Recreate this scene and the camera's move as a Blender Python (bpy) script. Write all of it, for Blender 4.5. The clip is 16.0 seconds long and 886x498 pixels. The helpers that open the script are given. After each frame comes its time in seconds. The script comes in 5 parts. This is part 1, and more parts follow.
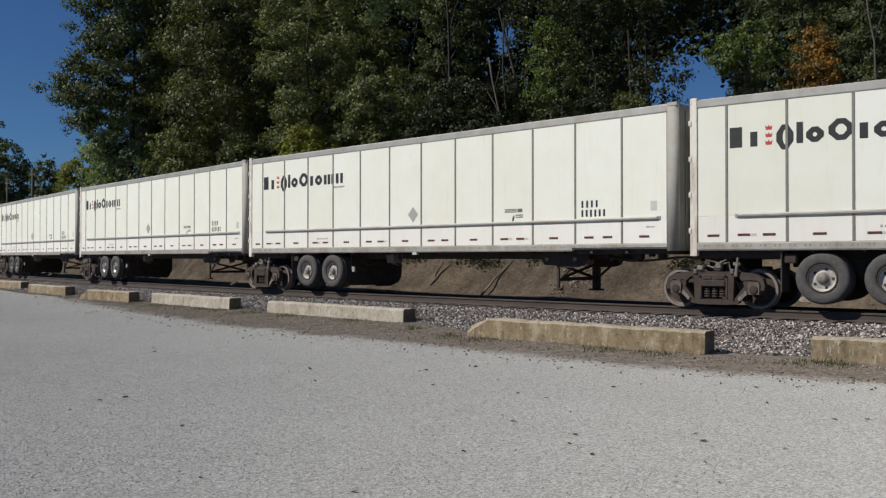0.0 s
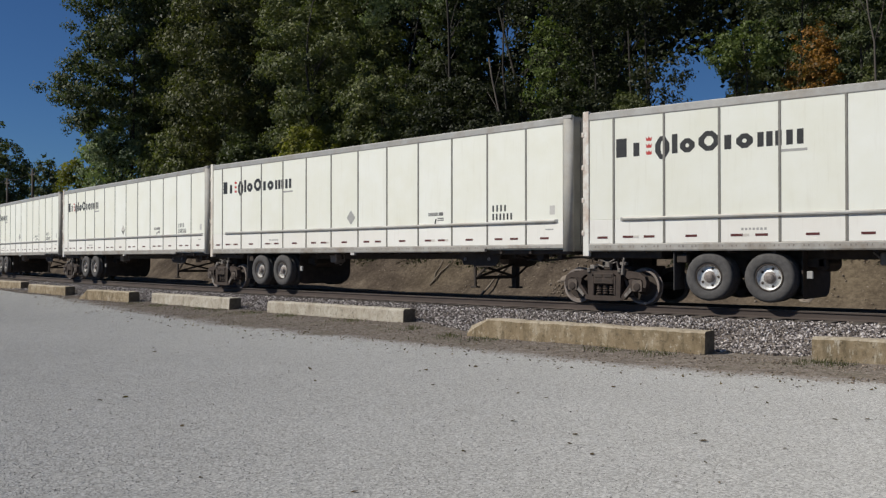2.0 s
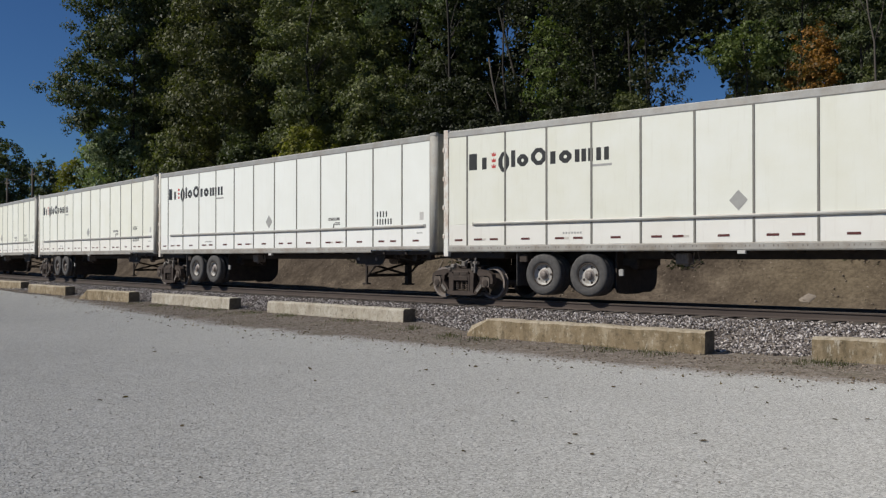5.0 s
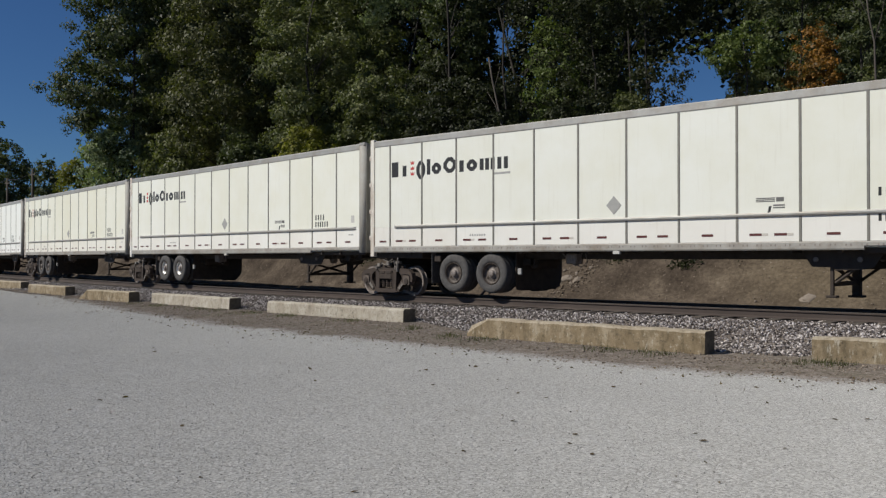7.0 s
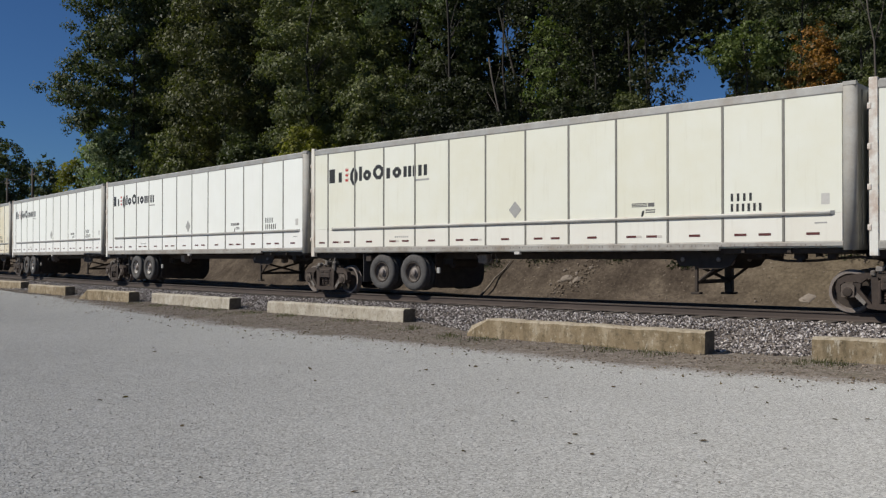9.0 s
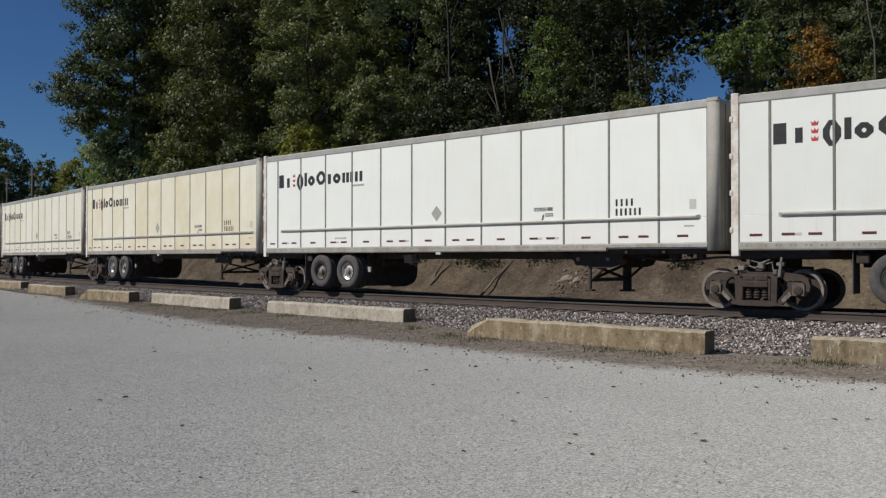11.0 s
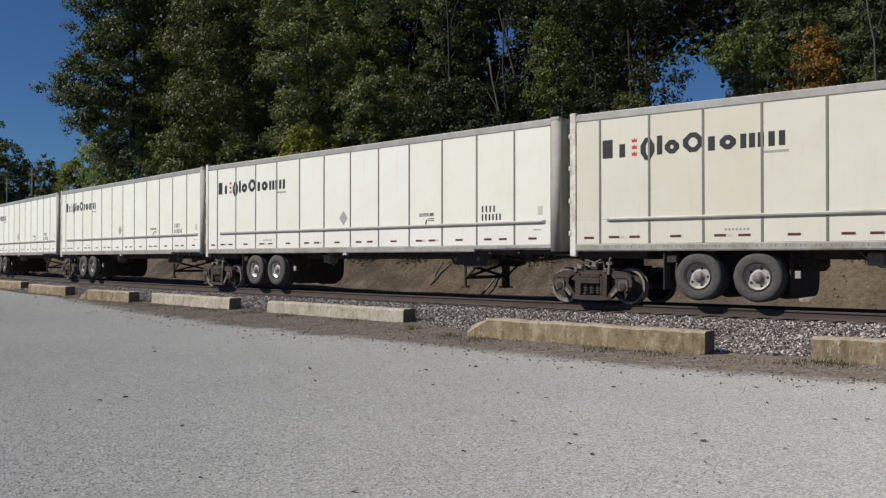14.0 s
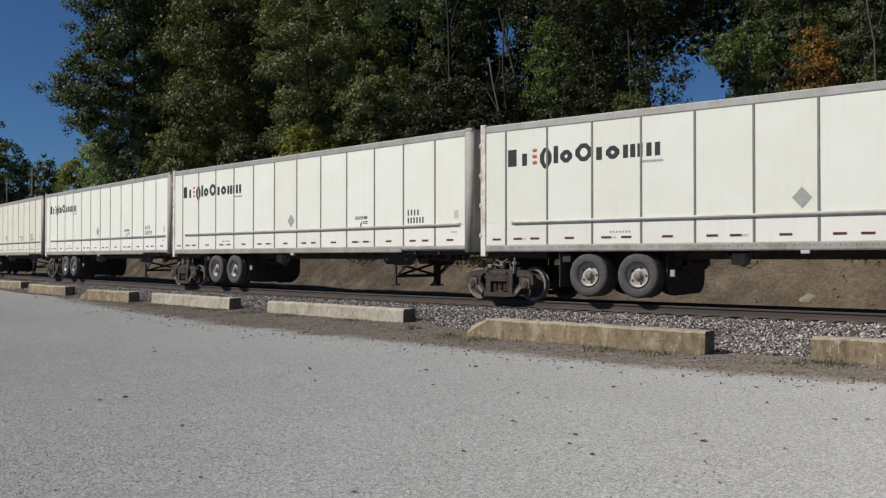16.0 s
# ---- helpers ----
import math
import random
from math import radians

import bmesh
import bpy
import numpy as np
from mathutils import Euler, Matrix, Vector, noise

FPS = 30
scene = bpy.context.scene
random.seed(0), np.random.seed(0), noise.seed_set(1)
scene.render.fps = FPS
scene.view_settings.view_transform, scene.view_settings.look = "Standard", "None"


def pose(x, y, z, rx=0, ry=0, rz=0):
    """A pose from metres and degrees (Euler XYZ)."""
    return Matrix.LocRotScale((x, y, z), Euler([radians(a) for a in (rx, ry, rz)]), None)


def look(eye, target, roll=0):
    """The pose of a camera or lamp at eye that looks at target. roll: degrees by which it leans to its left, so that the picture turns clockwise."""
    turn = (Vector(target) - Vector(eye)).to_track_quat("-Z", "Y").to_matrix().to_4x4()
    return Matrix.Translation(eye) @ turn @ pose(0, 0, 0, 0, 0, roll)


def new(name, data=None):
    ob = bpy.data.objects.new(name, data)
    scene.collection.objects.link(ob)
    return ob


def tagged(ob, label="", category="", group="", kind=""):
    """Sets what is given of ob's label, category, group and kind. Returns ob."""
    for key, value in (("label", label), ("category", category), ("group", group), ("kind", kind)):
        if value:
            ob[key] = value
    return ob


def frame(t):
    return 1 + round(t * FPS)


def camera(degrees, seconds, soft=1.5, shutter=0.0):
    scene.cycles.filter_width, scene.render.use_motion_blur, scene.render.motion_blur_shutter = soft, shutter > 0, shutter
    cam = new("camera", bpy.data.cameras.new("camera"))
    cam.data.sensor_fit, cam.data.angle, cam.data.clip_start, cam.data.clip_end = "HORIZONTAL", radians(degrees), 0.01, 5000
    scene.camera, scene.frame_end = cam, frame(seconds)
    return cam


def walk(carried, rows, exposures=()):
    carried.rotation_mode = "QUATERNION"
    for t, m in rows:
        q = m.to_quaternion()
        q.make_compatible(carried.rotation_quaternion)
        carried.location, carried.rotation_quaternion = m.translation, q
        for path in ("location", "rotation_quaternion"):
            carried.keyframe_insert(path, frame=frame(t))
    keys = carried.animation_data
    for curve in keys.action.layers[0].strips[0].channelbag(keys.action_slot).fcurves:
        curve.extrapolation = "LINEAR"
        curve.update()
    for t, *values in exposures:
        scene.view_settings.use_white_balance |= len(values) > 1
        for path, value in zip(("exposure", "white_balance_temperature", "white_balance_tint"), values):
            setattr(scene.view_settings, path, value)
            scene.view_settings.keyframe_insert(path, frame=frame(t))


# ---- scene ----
SECONDS = 16.0

# ---- camera: on a tripod beside the gravel lot ----
EYE_Z = 1.012
cam = camera(53.70, SECONDS, soft=1.3)
STAND = pose(0, 0, EYE_Z, 90.585, 0, 39.95)
walk(cam, [(0.0, STAND), (SECONDS, STAND)], [(0.0, 0.0), (4.2, 0.0), (6.5, -0.07), (7.5, -0.04), (8.5, 0.0), (9.2, 0.0), (11.3, -0.07), (12.4, 0.0), (13.2, 0.03), (14.2, 0.04), (15.4, 0.0), (16.0, 0.0)])

# ---- daylight ----
SUN_FROM = Vector((-0.50, -0.70, 0.78)).normalized()
world = bpy.data.worlds.new("clear_sky")
scene.world = world
world.use_nodes = True
wn = world.node_tree.nodes
sky = wn.new("ShaderNodeTexSky")
sky.sky_type = "NISHITA"
sky.sun_disc = False
sky.sun_elevation = math.asin(SUN_FROM.z)
sky.sun_rotation = math.atan2(SUN_FROM.x, SUN_FROM.y)
sky.air_density, sky.dust_density, sky.ozone_density = 1.0, 0.0, 4.0
sky.altitude = 800
wn["Background"].inputs["Strength"].default_value = 0.054
tint = wn.new("ShaderNodeMix")
tint.data_type, tint.blend_type = "RGBA", "MULTIPLY"
tint.inputs[0].default_value = 1.0
tint.inputs[7].default_value = (0.47, 0.71, 1.0, 1)
world.node_tree.links.new(sky.outputs[0], tint.inputs[6])
world.node_tree.links.new(tint.outputs[2], wn["Background"].inputs["Color"])
sun = new("sun", bpy.data.lights.new("sun", "SUN"))
sun.data.energy, sun.data.angle, sun.data.color = 4.4, radians(0.53), (1.0, 0.955, 0.858)
sun.matrix_basis = look(SUN_FROM * 60, (0, 0, 0))

# ---- plan: the near side of the train runs along this gentle curve ----
D0, K2, K3 = 18.1117, 0.0078644, 2.54e-5
X_LEFT, X_RIGHT = -75.0, 0.0


def slope(x):
    a = min(max(x, X_LEFT), X_RIGHT) + 8.0
    return K2 * a + 3 * K3 * a * a


def line(x):
    c = min(max(x, X_LEFT), X_RIGHT)
    a = c + 8.0
    return D0 + 0.5 * K2 * a * a + K3 * a ** 3 + slope(x) * (x - c)


def beside(x, v):
    """A place v metres beyond the near side of the train."""
    m = slope(x)
    k = 1 / math.sqrt(1 + m * m)
    return x - m * k * v, line(x) + k * v


# ---- node materials ----
def mat_new(name):
    m = bpy.data.materials.new(name)
    m.use_nodes = True
    return m, m.node_tree.nodes, m.node_tree.links, m.node_tree.nodes["Principled BSDF"]


def ramp(nodes, links, fac, stops):
    r = nodes.new("ShaderNodeValToRGB")
    els = r.color_ramp.elements
    while len(els) < len(stops):
        els.new(0.5)
    for e, (p, c) in zip(els, stops):
        e.position, e.color = p, (*c, 1)
    links.new(fac, r.inputs[0])
    return r.outputs[0]


def tex_noise(nodes, links, co, scale, detail=6, rough=0.6):
    n = nodes.new("ShaderNodeTexNoise")
    n.inputs["Scale"].default_value, n.inputs["Detail"].default_value, n.inputs["Roughness"].default_value = scale, detail, rough
    if co is not None:
        links.new(co, n.inputs["Vector"])
    return n.outputs["Fac"]


def mixc(nodes, links, fac, a, b, mode="MIX"):
    n = nodes.new("ShaderNodeMix")
    n.data_type, n.blend_type = "RGBA", mode
    for s, val in ((n.inputs[0], fac), (n.inputs[6], a), (n.inputs[7], b)):
        if isinstance(val, (int, float)):
            s.default_value = val
        elif isinstance(val, tuple):
            s.default_value = (*val, 1)
        else:
            links.new(val, s)
    return n.outputs[2]


def calc(nodes, links, op, a, b=0.0, clamp=False):
    n = nodes.new("ShaderNodeMath")
    n.operation, n.use_clamp = op, clamp
    for s, val in zip(n.inputs, (a, b)):
        if isinstance(val, (int, float)):
            s.default_value = val
        else:
            links.new(val, s)
    return n.outputs[0]


def bumped(nodes, links, bsdf, height, strength, distance=0.01):
    b = nodes.new("ShaderNodeBump")
    b.inputs["Strength"].default_value, b.inputs["Distance"].default_value = strength, distance
    links.new(height, b.inputs["Height"])
    links.new(b.outputs[0], bsdf.inputs["Normal"])


def surface(name, c1, c2, rough=0.7, metal=0.0, scale=6.0, fine=60.0, bump=0.25, depth=0.004, stretch=(1, 1, 1), dirt=None, dirt_amount=0.4):
    """Two colours broken up at a coarse and a fine scale, with relief and an optional layer of grime."""
    m, n, l, b = mat_new(name)
    tc = n.new("ShaderNodeTexCoord")
    mp = n.new("ShaderNodeMapping")
    mp.inputs["Scale"].default_value = stretch
    l.new(tc.outputs["Object"], mp.inputs[0])
    co = mp.outputs[0]
    big, small = tex_noise(n, l, co, scale), tex_noise(n, l, co, fine, 4)
    t = calc(n, l, "ADD", calc(n, l, "MULTIPLY", big, 0.65), calc(n, l, "MULTIPLY", small, 0.35))
    col = ramp(n, l, t, [(0.32, c1), (0.68, c2)])
    if dirt:
        d = tex_noise(n, l, co, scale * 0.37, 8, 0.7)
        f = calc(n, l, "MULTIPLY", calc(n, l, "MULTIPLY", calc(n, l, "SUBTRACT", d, 0.45), 5.0, True), dirt_amount)
        col = mixc(n, l, f, col, dirt)
    l.new(col, b.inputs["Base Color"])
    r = calc(n, l, "MULTIPLY_ADD", small, 0.2)
    r.node.inputs[2].default_value = rough - 0.1
    l.new(r, b.inputs["Roughness"])
    b.inputs["Metallic"].default_value = metal
    bumped(n, l, b, t, bump, depth)
    return m


def panel_paint(name, clean, aged, grime):
    """White sheet metal: chalky paint, runs of grime down the sheet, faint oil canning."""
    m, n, l, b = mat_new(name)
    tc = n.new("ShaderNodeTexCoord")
    oi = n.new("ShaderNodeObjectInfo")
    shift = n.new("ShaderNodeVectorMath")
    shift.operation = "MULTIPLY_ADD"
    l.new(oi.outputs["Random"], shift.inputs[0])
    shift.inputs[1].default_value = (37, 11, 23)
    l.new(tc.outputs["Object"], shift.inputs[2])
    co = shift.outputs[0]
    mp = n.new("ShaderNodeMapping")
    mp.inputs["Scale"].default_value = (5.0, 5.0, 0.35)
    l.new(co, mp.inputs[0])
    streak = tex_noise(n, l, mp.outputs[0], 2.2, 6, 0.65)
    blot = tex_noise(n, l, co, 1.1, 7, 0.6)
    fine = tex_noise(n, l, co, 45, 3)
    age = calc(n, l, "MULTIPLY", calc(n, l, "SUBTRACT", calc(n, l, "ADD", calc(n, l, "MULTIPLY", blot, 0.85), calc(n, l, "MULTIPLY", oi.outputs["Random"], 0.25)), 0.34), 2.4, True)
    col = mixc(n, l, age, clean, aged)
    run = calc(n, l, "MULTIPLY", calc(n, l, "MULTIPLY", calc(n, l, "SUBTRACT", streak, 0.55), 4.0, True), 0.2)
    col = mixc(n, l, run, col, grime)
    col = mixc(n, l, calc(n, l, "MULTIPLY", calc(n, l, "SUBTRACT", fine, 0.62), 0.6, True), col, grime)
    l.new(col, b.inputs["Base Color"])
    b.inputs["Roughness"].default_value = 0.6
    b.inputs["Diffuse Roughness"].default_value = 0.1
    b.inputs["Specular IOR Level"].default_value = 0.2
    bumped(n, l, b, tex_noise(n, l, co, 1.6, 2), 0.25, 0.02)
    return m


def leaf_mat(name, tones, sheen=0.5):
    m, n, l, b = mat_new(name)
    geo = n.new("ShaderNodeNewGeometry")
    tc = n.new("ShaderNodeTexCoord")
    patch = calc(n, l, "MULTIPLY", calc(n, l, "SUBTRACT", tex_noise(n, l, tc.outputs["Object"], 0.7, 4), 0.3), 2.3, True)
    t = calc(n, l, "ADD", calc(n, l, "MULTIPLY", geo.outputs["Random Per Island"], 0.4), calc(n, l, "MULTIPLY", patch, 0.6))
    col = ramp(n, l, t, tones)
    l.new(col, b.inputs["Base Color"])
    b.inputs["Roughness"].default_value = sheen
    b.inputs["Specular IOR Level"].default_value = 0.22
    tr = n.new("ShaderNodeBsdfTranslucent")
    warm = mixc(n, l, 1.0, col, (1.0, 1.15, 0.45), "MULTIPLY")
    l.new(warm, tr.inputs[0])
    mx = n.new("ShaderNodeMixShader")
    mx.inputs[0].default_value = 0.35
    l.new(b.outputs[0], mx.inputs[1])
    l.new(tr.outputs[0], mx.inputs[2])
    l.new(mx.outputs[0], n["Material Output"].inputs[0])
    return m


def concrete_mat(name, low, mid, high, streaks=0.75):
    """Old cast concrete: ochre lichen, dark moss blots, pale chipped spots, pock marks."""
    m, n, l, b = mat_new(name)
    tc = n.new("ShaderNodeTexCoord")
    oi = n.new("ShaderNodeObjectInfo")
    shift = n.new("ShaderNodeVectorMath")
    shift.operation = "MULTIPLY_ADD"
    l.new(oi.outputs["Random"], shift.inputs[0])
    shift.inputs[1].default_value = (91, 17, 5)
    l.new(tc.outputs["Object"], shift.inputs[2])
    co = shift.outputs[0]
    mp = n.new("ShaderNodeMapping")
    mp.inputs["Scale"].default_value = (1.0, 1.0, 0.25)
    l.new(co, mp.inputs[0])
    a, r, c, f = tex_noise(n, l, co, 2.2, 8, 0.75), tex_noise(n, l, mp.outputs[0], 6.0, 7, 0.75), tex_noise(n, l, co, 9, 7, 0.75), tex_noise(n, l, co, 60, 4, 0.7)
    col = ramp(n, l, a, [(0.3, low), (0.5, mid), (0.68, high)])
    col = mixc(n, l, calc(n, l, "MULTIPLY", calc(n, l, "MULTIPLY", calc(n, l, "SUBTRACT", r, 0.5), 8.0, True), streaks), col, (0.115, 0.09, 0.052))
    col = mixc(n, l, calc(n, l, "MULTIPLY", calc(n, l, "MULTIPLY", calc(n, l, "SUBTRACT", 0.4, r), 10.0, True), 0.7), col, (0.5, 0.46, 0.37))
    col = mixc(n, l, calc(n, l, "MULTIPLY", calc(n, l, "MULTIPLY", calc(n, l, "SUBTRACT", c, 0.55), 9.0, True), 0.55), col, (0.06, 0.048, 0.032))
    col = mixc(n, l, calc(n, l, "MULTIPLY", calc(n, l, "MULTIPLY", calc(n, l, "SUBTRACT", 0.42, c), 12.0, True), 0.7), col, (0.5, 0.455, 0.36))
    flake = n.new("ShaderNodeMapping")
    flake.inputs["Scale"].default_value = (9.0, 9.0, 2.2)
    l.new(co, flake.inputs[0])
    fl = tex_noise(n, l, flake.outputs[0], 1.0, 5, 0.7)
    col = mixc(n, l, calc(n, l, "MULTIPLY", calc(n, l, "MULTIPLY", calc(n, l, "SUBTRACT", fl, 0.6), 14.0, True), 0.8), col, (0.52, 0.48, 0.4))
    pock = n.new("ShaderNodeTexVoronoi")
    pock.inputs["Scale"].default_value = 6.5
    l.new(co, pock.inputs["Vector"])
    hole = calc(n, l, "MULTIPLY", calc(n, l, "SUBTRACT", 0.13, pock.outputs["Distance"]), 20.0, True)
    col = mixc(n, l, calc(n, l, "MULTIPLY", hole, 0.6), col, (0.05, 0.038, 0.028))
    col = mixc(n, l, 0.35, col, ramp(n, l, f, [(0.3, (0.5, 0.48, 0.45)), (0.7, (1, 1, 1))]), "MULTIPLY")
    l.new(col, b.inputs["Base Color"])
    b.inputs["Roughness"].default_value = 0.93
    h = calc(n, l, "ADD", calc(n, l, "MULTIPLY", c, 0.8), calc(n, l, "MULTIPLY", f, 0.3))
    bumped(n, l, b, h, 0.8, 0.02)
    return m


M = {}
PAINTS = {
    "white": panel_paint("white_panel_paint", (0.83, 0.836, 0.775), (0.775, 0.77, 0.67), (0.52, 0.48, 0.38)),
    "bright": panel_paint("bright_white_panel_paint", (0.85, 0.865, 0.83), (0.805, 0.815, 0.77), (0.60, 0.58, 0.52)),
    "warm": panel_paint("yellowed_white_panel_paint", (0.805, 0.808, 0.725), (0.76, 0.745, 0.62), (0.5, 0.45, 0.32)),
    "cream": panel_paint("cream_aged_panel_paint", (0.755, 0.735, 0.645), (0.70, 0.66, 0.54), (0.5, 0.43, 0.3)),
    "tan": panel_paint("tan_grimed_panel_paint", (0.77, 0.745, 0.635), (0.68, 0.605, 0.43), (0.42, 0.32, 0.185)),
}
KICKS = {
    "white": panel_paint("scuffed_white_kick_paint", (0.84, 0.83, 0.785), (0.785, 0.76, 0.70), (0.42, 0.35, 0.28)),
    "bright": panel_paint("bright_kick_paint", (0.86, 0.865, 0.84), (0.81, 0.805, 0.775), (0.5, 0.44, 0.38)),
    "warm": panel_paint("yellowed_kick_paint", (0.82, 0.808, 0.745), (0.77, 0.74, 0.655), (0.42, 0.34, 0.25)),
    "cream": panel_paint("cream_kick_paint", (0.765, 0.735, 0.655), (0.71, 0.665, 0.56), (0.4, 0.31, 0.21)),
    "tan": panel_paint("tan_kick_paint", (0.79, 0.755, 0.645), (0.68, 0.595, 0.425), (0.38, 0.27, 0.16)),
}
M["trim"] = surface("weathered_aluminium_trim", (0.30, 0.295, 0.28), (0.42, 0.412, 0.39), 0.5, 0.25, 3, 40, 0.15, 0.003, dirt=(0.25, 0.2, 0.14), dirt_amount=0.5)
M["corner"] = surface("dull_grey_corner_post", (0.27, 0.262, 0.245), (0.38, 0.37, 0.345), 0.85, 0, 3, 40, 0.15, 0.003, dirt=(0.28, 0.24, 0.19), dirt_amount=0.5)
M["bottom_trim"] = surface("dusty_bottom_rail", (0.31, 0.297, 0.272), (0.43, 0.413, 0.38), 0.65, 0.1, 3, 40, 0.15, 0.003, dirt=(0.2, 0.155, 0.11), dirt_amount=0.7)
M["seam"] = surface("grey_seam_strip", (0.16, 0.152, 0.135), (0.25, 0.237, 0.21), 0.55, 0.2, 4, 50, 0.1, 0.002)
M["post"] = surface("white_door_post_with_rust", (0.72, 0.70, 0.64), (0.80, 0.79, 0.74), 0.55, 0, 3, 30, 0.15, 0.003, dirt=(0.34, 0.16, 0.07), dirt_amount=0.75)
M["rust_post"] = surface("heavily_rusted_white_post", (0.66, 0.61, 0.53), (0.80, 0.78, 0.71), 0.7, 0, 3, 30, 0.3, 0.005, dirt=(0.2, 0.085, 0.035), dirt_amount=1.0, stretch=(1, 1, 0.35))
M["nose"] = surface("dull_grey_trailer_nose", (0.13, 0.125, 0.12), (0.21, 0.205, 0.195), 0.6, 0.1, 2, 30, 0.1, 0.003)
M["steel"] = surface("dusty_dark_chassis_steel", (0.028, 0.021, 0.017), (0.07, 0.053, 0.042), 0.75, 0.2, 5, 40, 0.3, 0.004)
M["bogie"] = surface("dusty_cast_steel", (0.032, 0.022, 0.018), (0.082, 0.06, 0.048), 0.85, 0.05, 6, 45, 0.5, 0.008, dirt=(0.035, 0.026, 0.021), dirt_amount=0.8)
M["dust_bogie"] = surface("pale_dusty_cast_steel", (0.07, 0.055, 0.046), (0.15, 0.12, 0.1), 0.9, 0, 6, 45, 0.5, 0.006)
M["dust_steel"] = surface("pale_dusty_steel_fittings", (0.11, 0.095, 0.084), (0.27, 0.245, 0.222), 0.8, 0, 14, 60, 0.3, 0.004, dirt=(0.06, 0.048, 0.04), dirt_amount=0.9)
M["wheel"] = surface("worn_wheel_steel", (0.15, 0.122, 0.108), (0.29, 0.25, 0.225), 0.7, 0.25, 8, 50, 0.2, 0.003)
M["tyre"] = surface("dusty_tyre_rubber", (0.05, 0.048, 0.048), (0.105, 0.099, 0.096), 0.9, 0, 9, 70, 0.3, 0.004)
M["rim"] = surface("painted_wheel_rim", (0.07, 0.057, 0.05), (0.15, 0.126, 0.11), 0.7, 0.05, 12, 60, 0.25, 0.004, dirt=(0.05, 0.035, 0.028), dirt_amount=0.8)
M["bright_rim"] = surface("polished_wheel_rim", (0.6, 0.6, 0.59), (0.78, 0.78, 0.76), 0.35, 0.4, 12, 60, 0.1, 0.002, dirt=(0.2, 0.16, 0.13), dirt_amount=0.75)
M["grey_rim"] = surface("dusty_grey_wheel_rim", (0.34, 0.325, 0.30), (0.52, 0.50, 0.47), 0.6, 0.05, 12, 60, 0.2, 0.003, dirt=(0.12, 0.09, 0.075), dirt_amount=0.6)
M["hub"] = surface("greasy_axle_hub", (0.13, 0.108, 0.097), (0.3, 0.262, 0.24), 0.6, 0.1, 14, 60, 0.2, 0.003)
M["black"] = surface("black_vinyl_marking", (0.012, 0.012, 0.013), (0.03, 0.03, 0.03), 0.5, 0, 8, 60, 0.05, 0.001)
M["grey_mark"] = surface("faded_grey_marking", (0.30, 0.30, 0.29), (0.40, 0.39, 0.37), 0.6, 0, 8, 60, 0.05, 0.001)
M["dark_mark"] = surface("dark_grey_marking", (0.09, 0.09, 0.088), (0.16, 0.155, 0.15), 0.6, 0, 8, 60, 0.05, 0.001)
M["red"] = surface("red_marking", (0.42, 0.035, 0.03), (0.52, 0.06, 0.05), 0.5, 0, 8, 60, 0.05, 0.001)
M["reflector"] = surface("dull_red_reflector_tape", (0.075, 0.024, 0.022), (0.14, 0.038, 0.034), 0.4, 0, 20, 80, 0.05, 0.001)
M["silver_tape"] = surface("silver_reflector_tape", (0.54, 0.505, 0.45), (0.63, 0.595, 0.54), 0.4, 0, 20, 80, 0.05, 0.001)
M["plate"] = surface("pale_metal_plate", (0.5, 0.48, 0.45), (0.62, 0.6, 0.56), 0.5, 0.2, 9, 60, 0.1, 0.002)
M["rail"] = surface("rusty_rail_steel", (0.048, 0.036, 0.031), (0.09, 0.068, 0.058), 0.85, 0.05, 3, 50, 0.3, 0.004, stretch=(0.3, 1, 1))
M["railhead"] = surface("polished_rail_head", (0.22, 0.19, 0.17), (0.3, 0.27, 0.24), 0.35, 0.7, 3, 50, 0.1, 0.002)
M["tie"] = surface("weathered_timber_tie", (0.04, 0.033, 0.028), (0.095, 0.078, 0.065), 0.9, 0, 3, 35, 0.6, 0.01, stretch=(1, 0.15, 1))
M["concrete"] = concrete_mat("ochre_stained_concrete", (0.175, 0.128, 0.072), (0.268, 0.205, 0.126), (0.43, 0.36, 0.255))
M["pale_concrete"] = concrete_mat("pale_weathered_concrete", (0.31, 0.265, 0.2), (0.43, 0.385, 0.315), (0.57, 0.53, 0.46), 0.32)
# concrete for the right ends: their shade put into the colour, with moss
M["shaded_mossy_end"] = surface("shade_darkened_mossy_concrete", (0.05, 0.043, 0.032), (0.15, 0.128, 0.098), 0.95, 0, 7, 45, 0.6, 0.02)
# paler copy of the ochre concrete, sunlight on the tops put into the colour
M["sunlit_top_concrete"] = concrete_mat("sunlit_ochre_concrete", (0.29, 0.235, 0.16), (0.38, 0.32, 0.235), (0.5, 0.445, 0.35), 0.3)
M["bark"] = surface("furrowed_grey_bark", (0.02, 0.017, 0.014), (0.06, 0.052, 0.044), 0.95, 0, 3, 25, 0.8, 0.03, stretch=(3, 3, 0.4))
M["deadwood"] = surface("bleached_dead_wood", (0.12, 0.096, 0.074), (0.22, 0.185, 0.145), 0.9, 0, 3, 30, 0.4, 0.01)
M["pole"] = surface("weathered_pole_timber", (0.05, 0.042, 0.035), (0.1, 0.085, 0.07), 0.9, 0, 2, 25, 0.3, 0.01, stretch=(3, 3, 0.3))
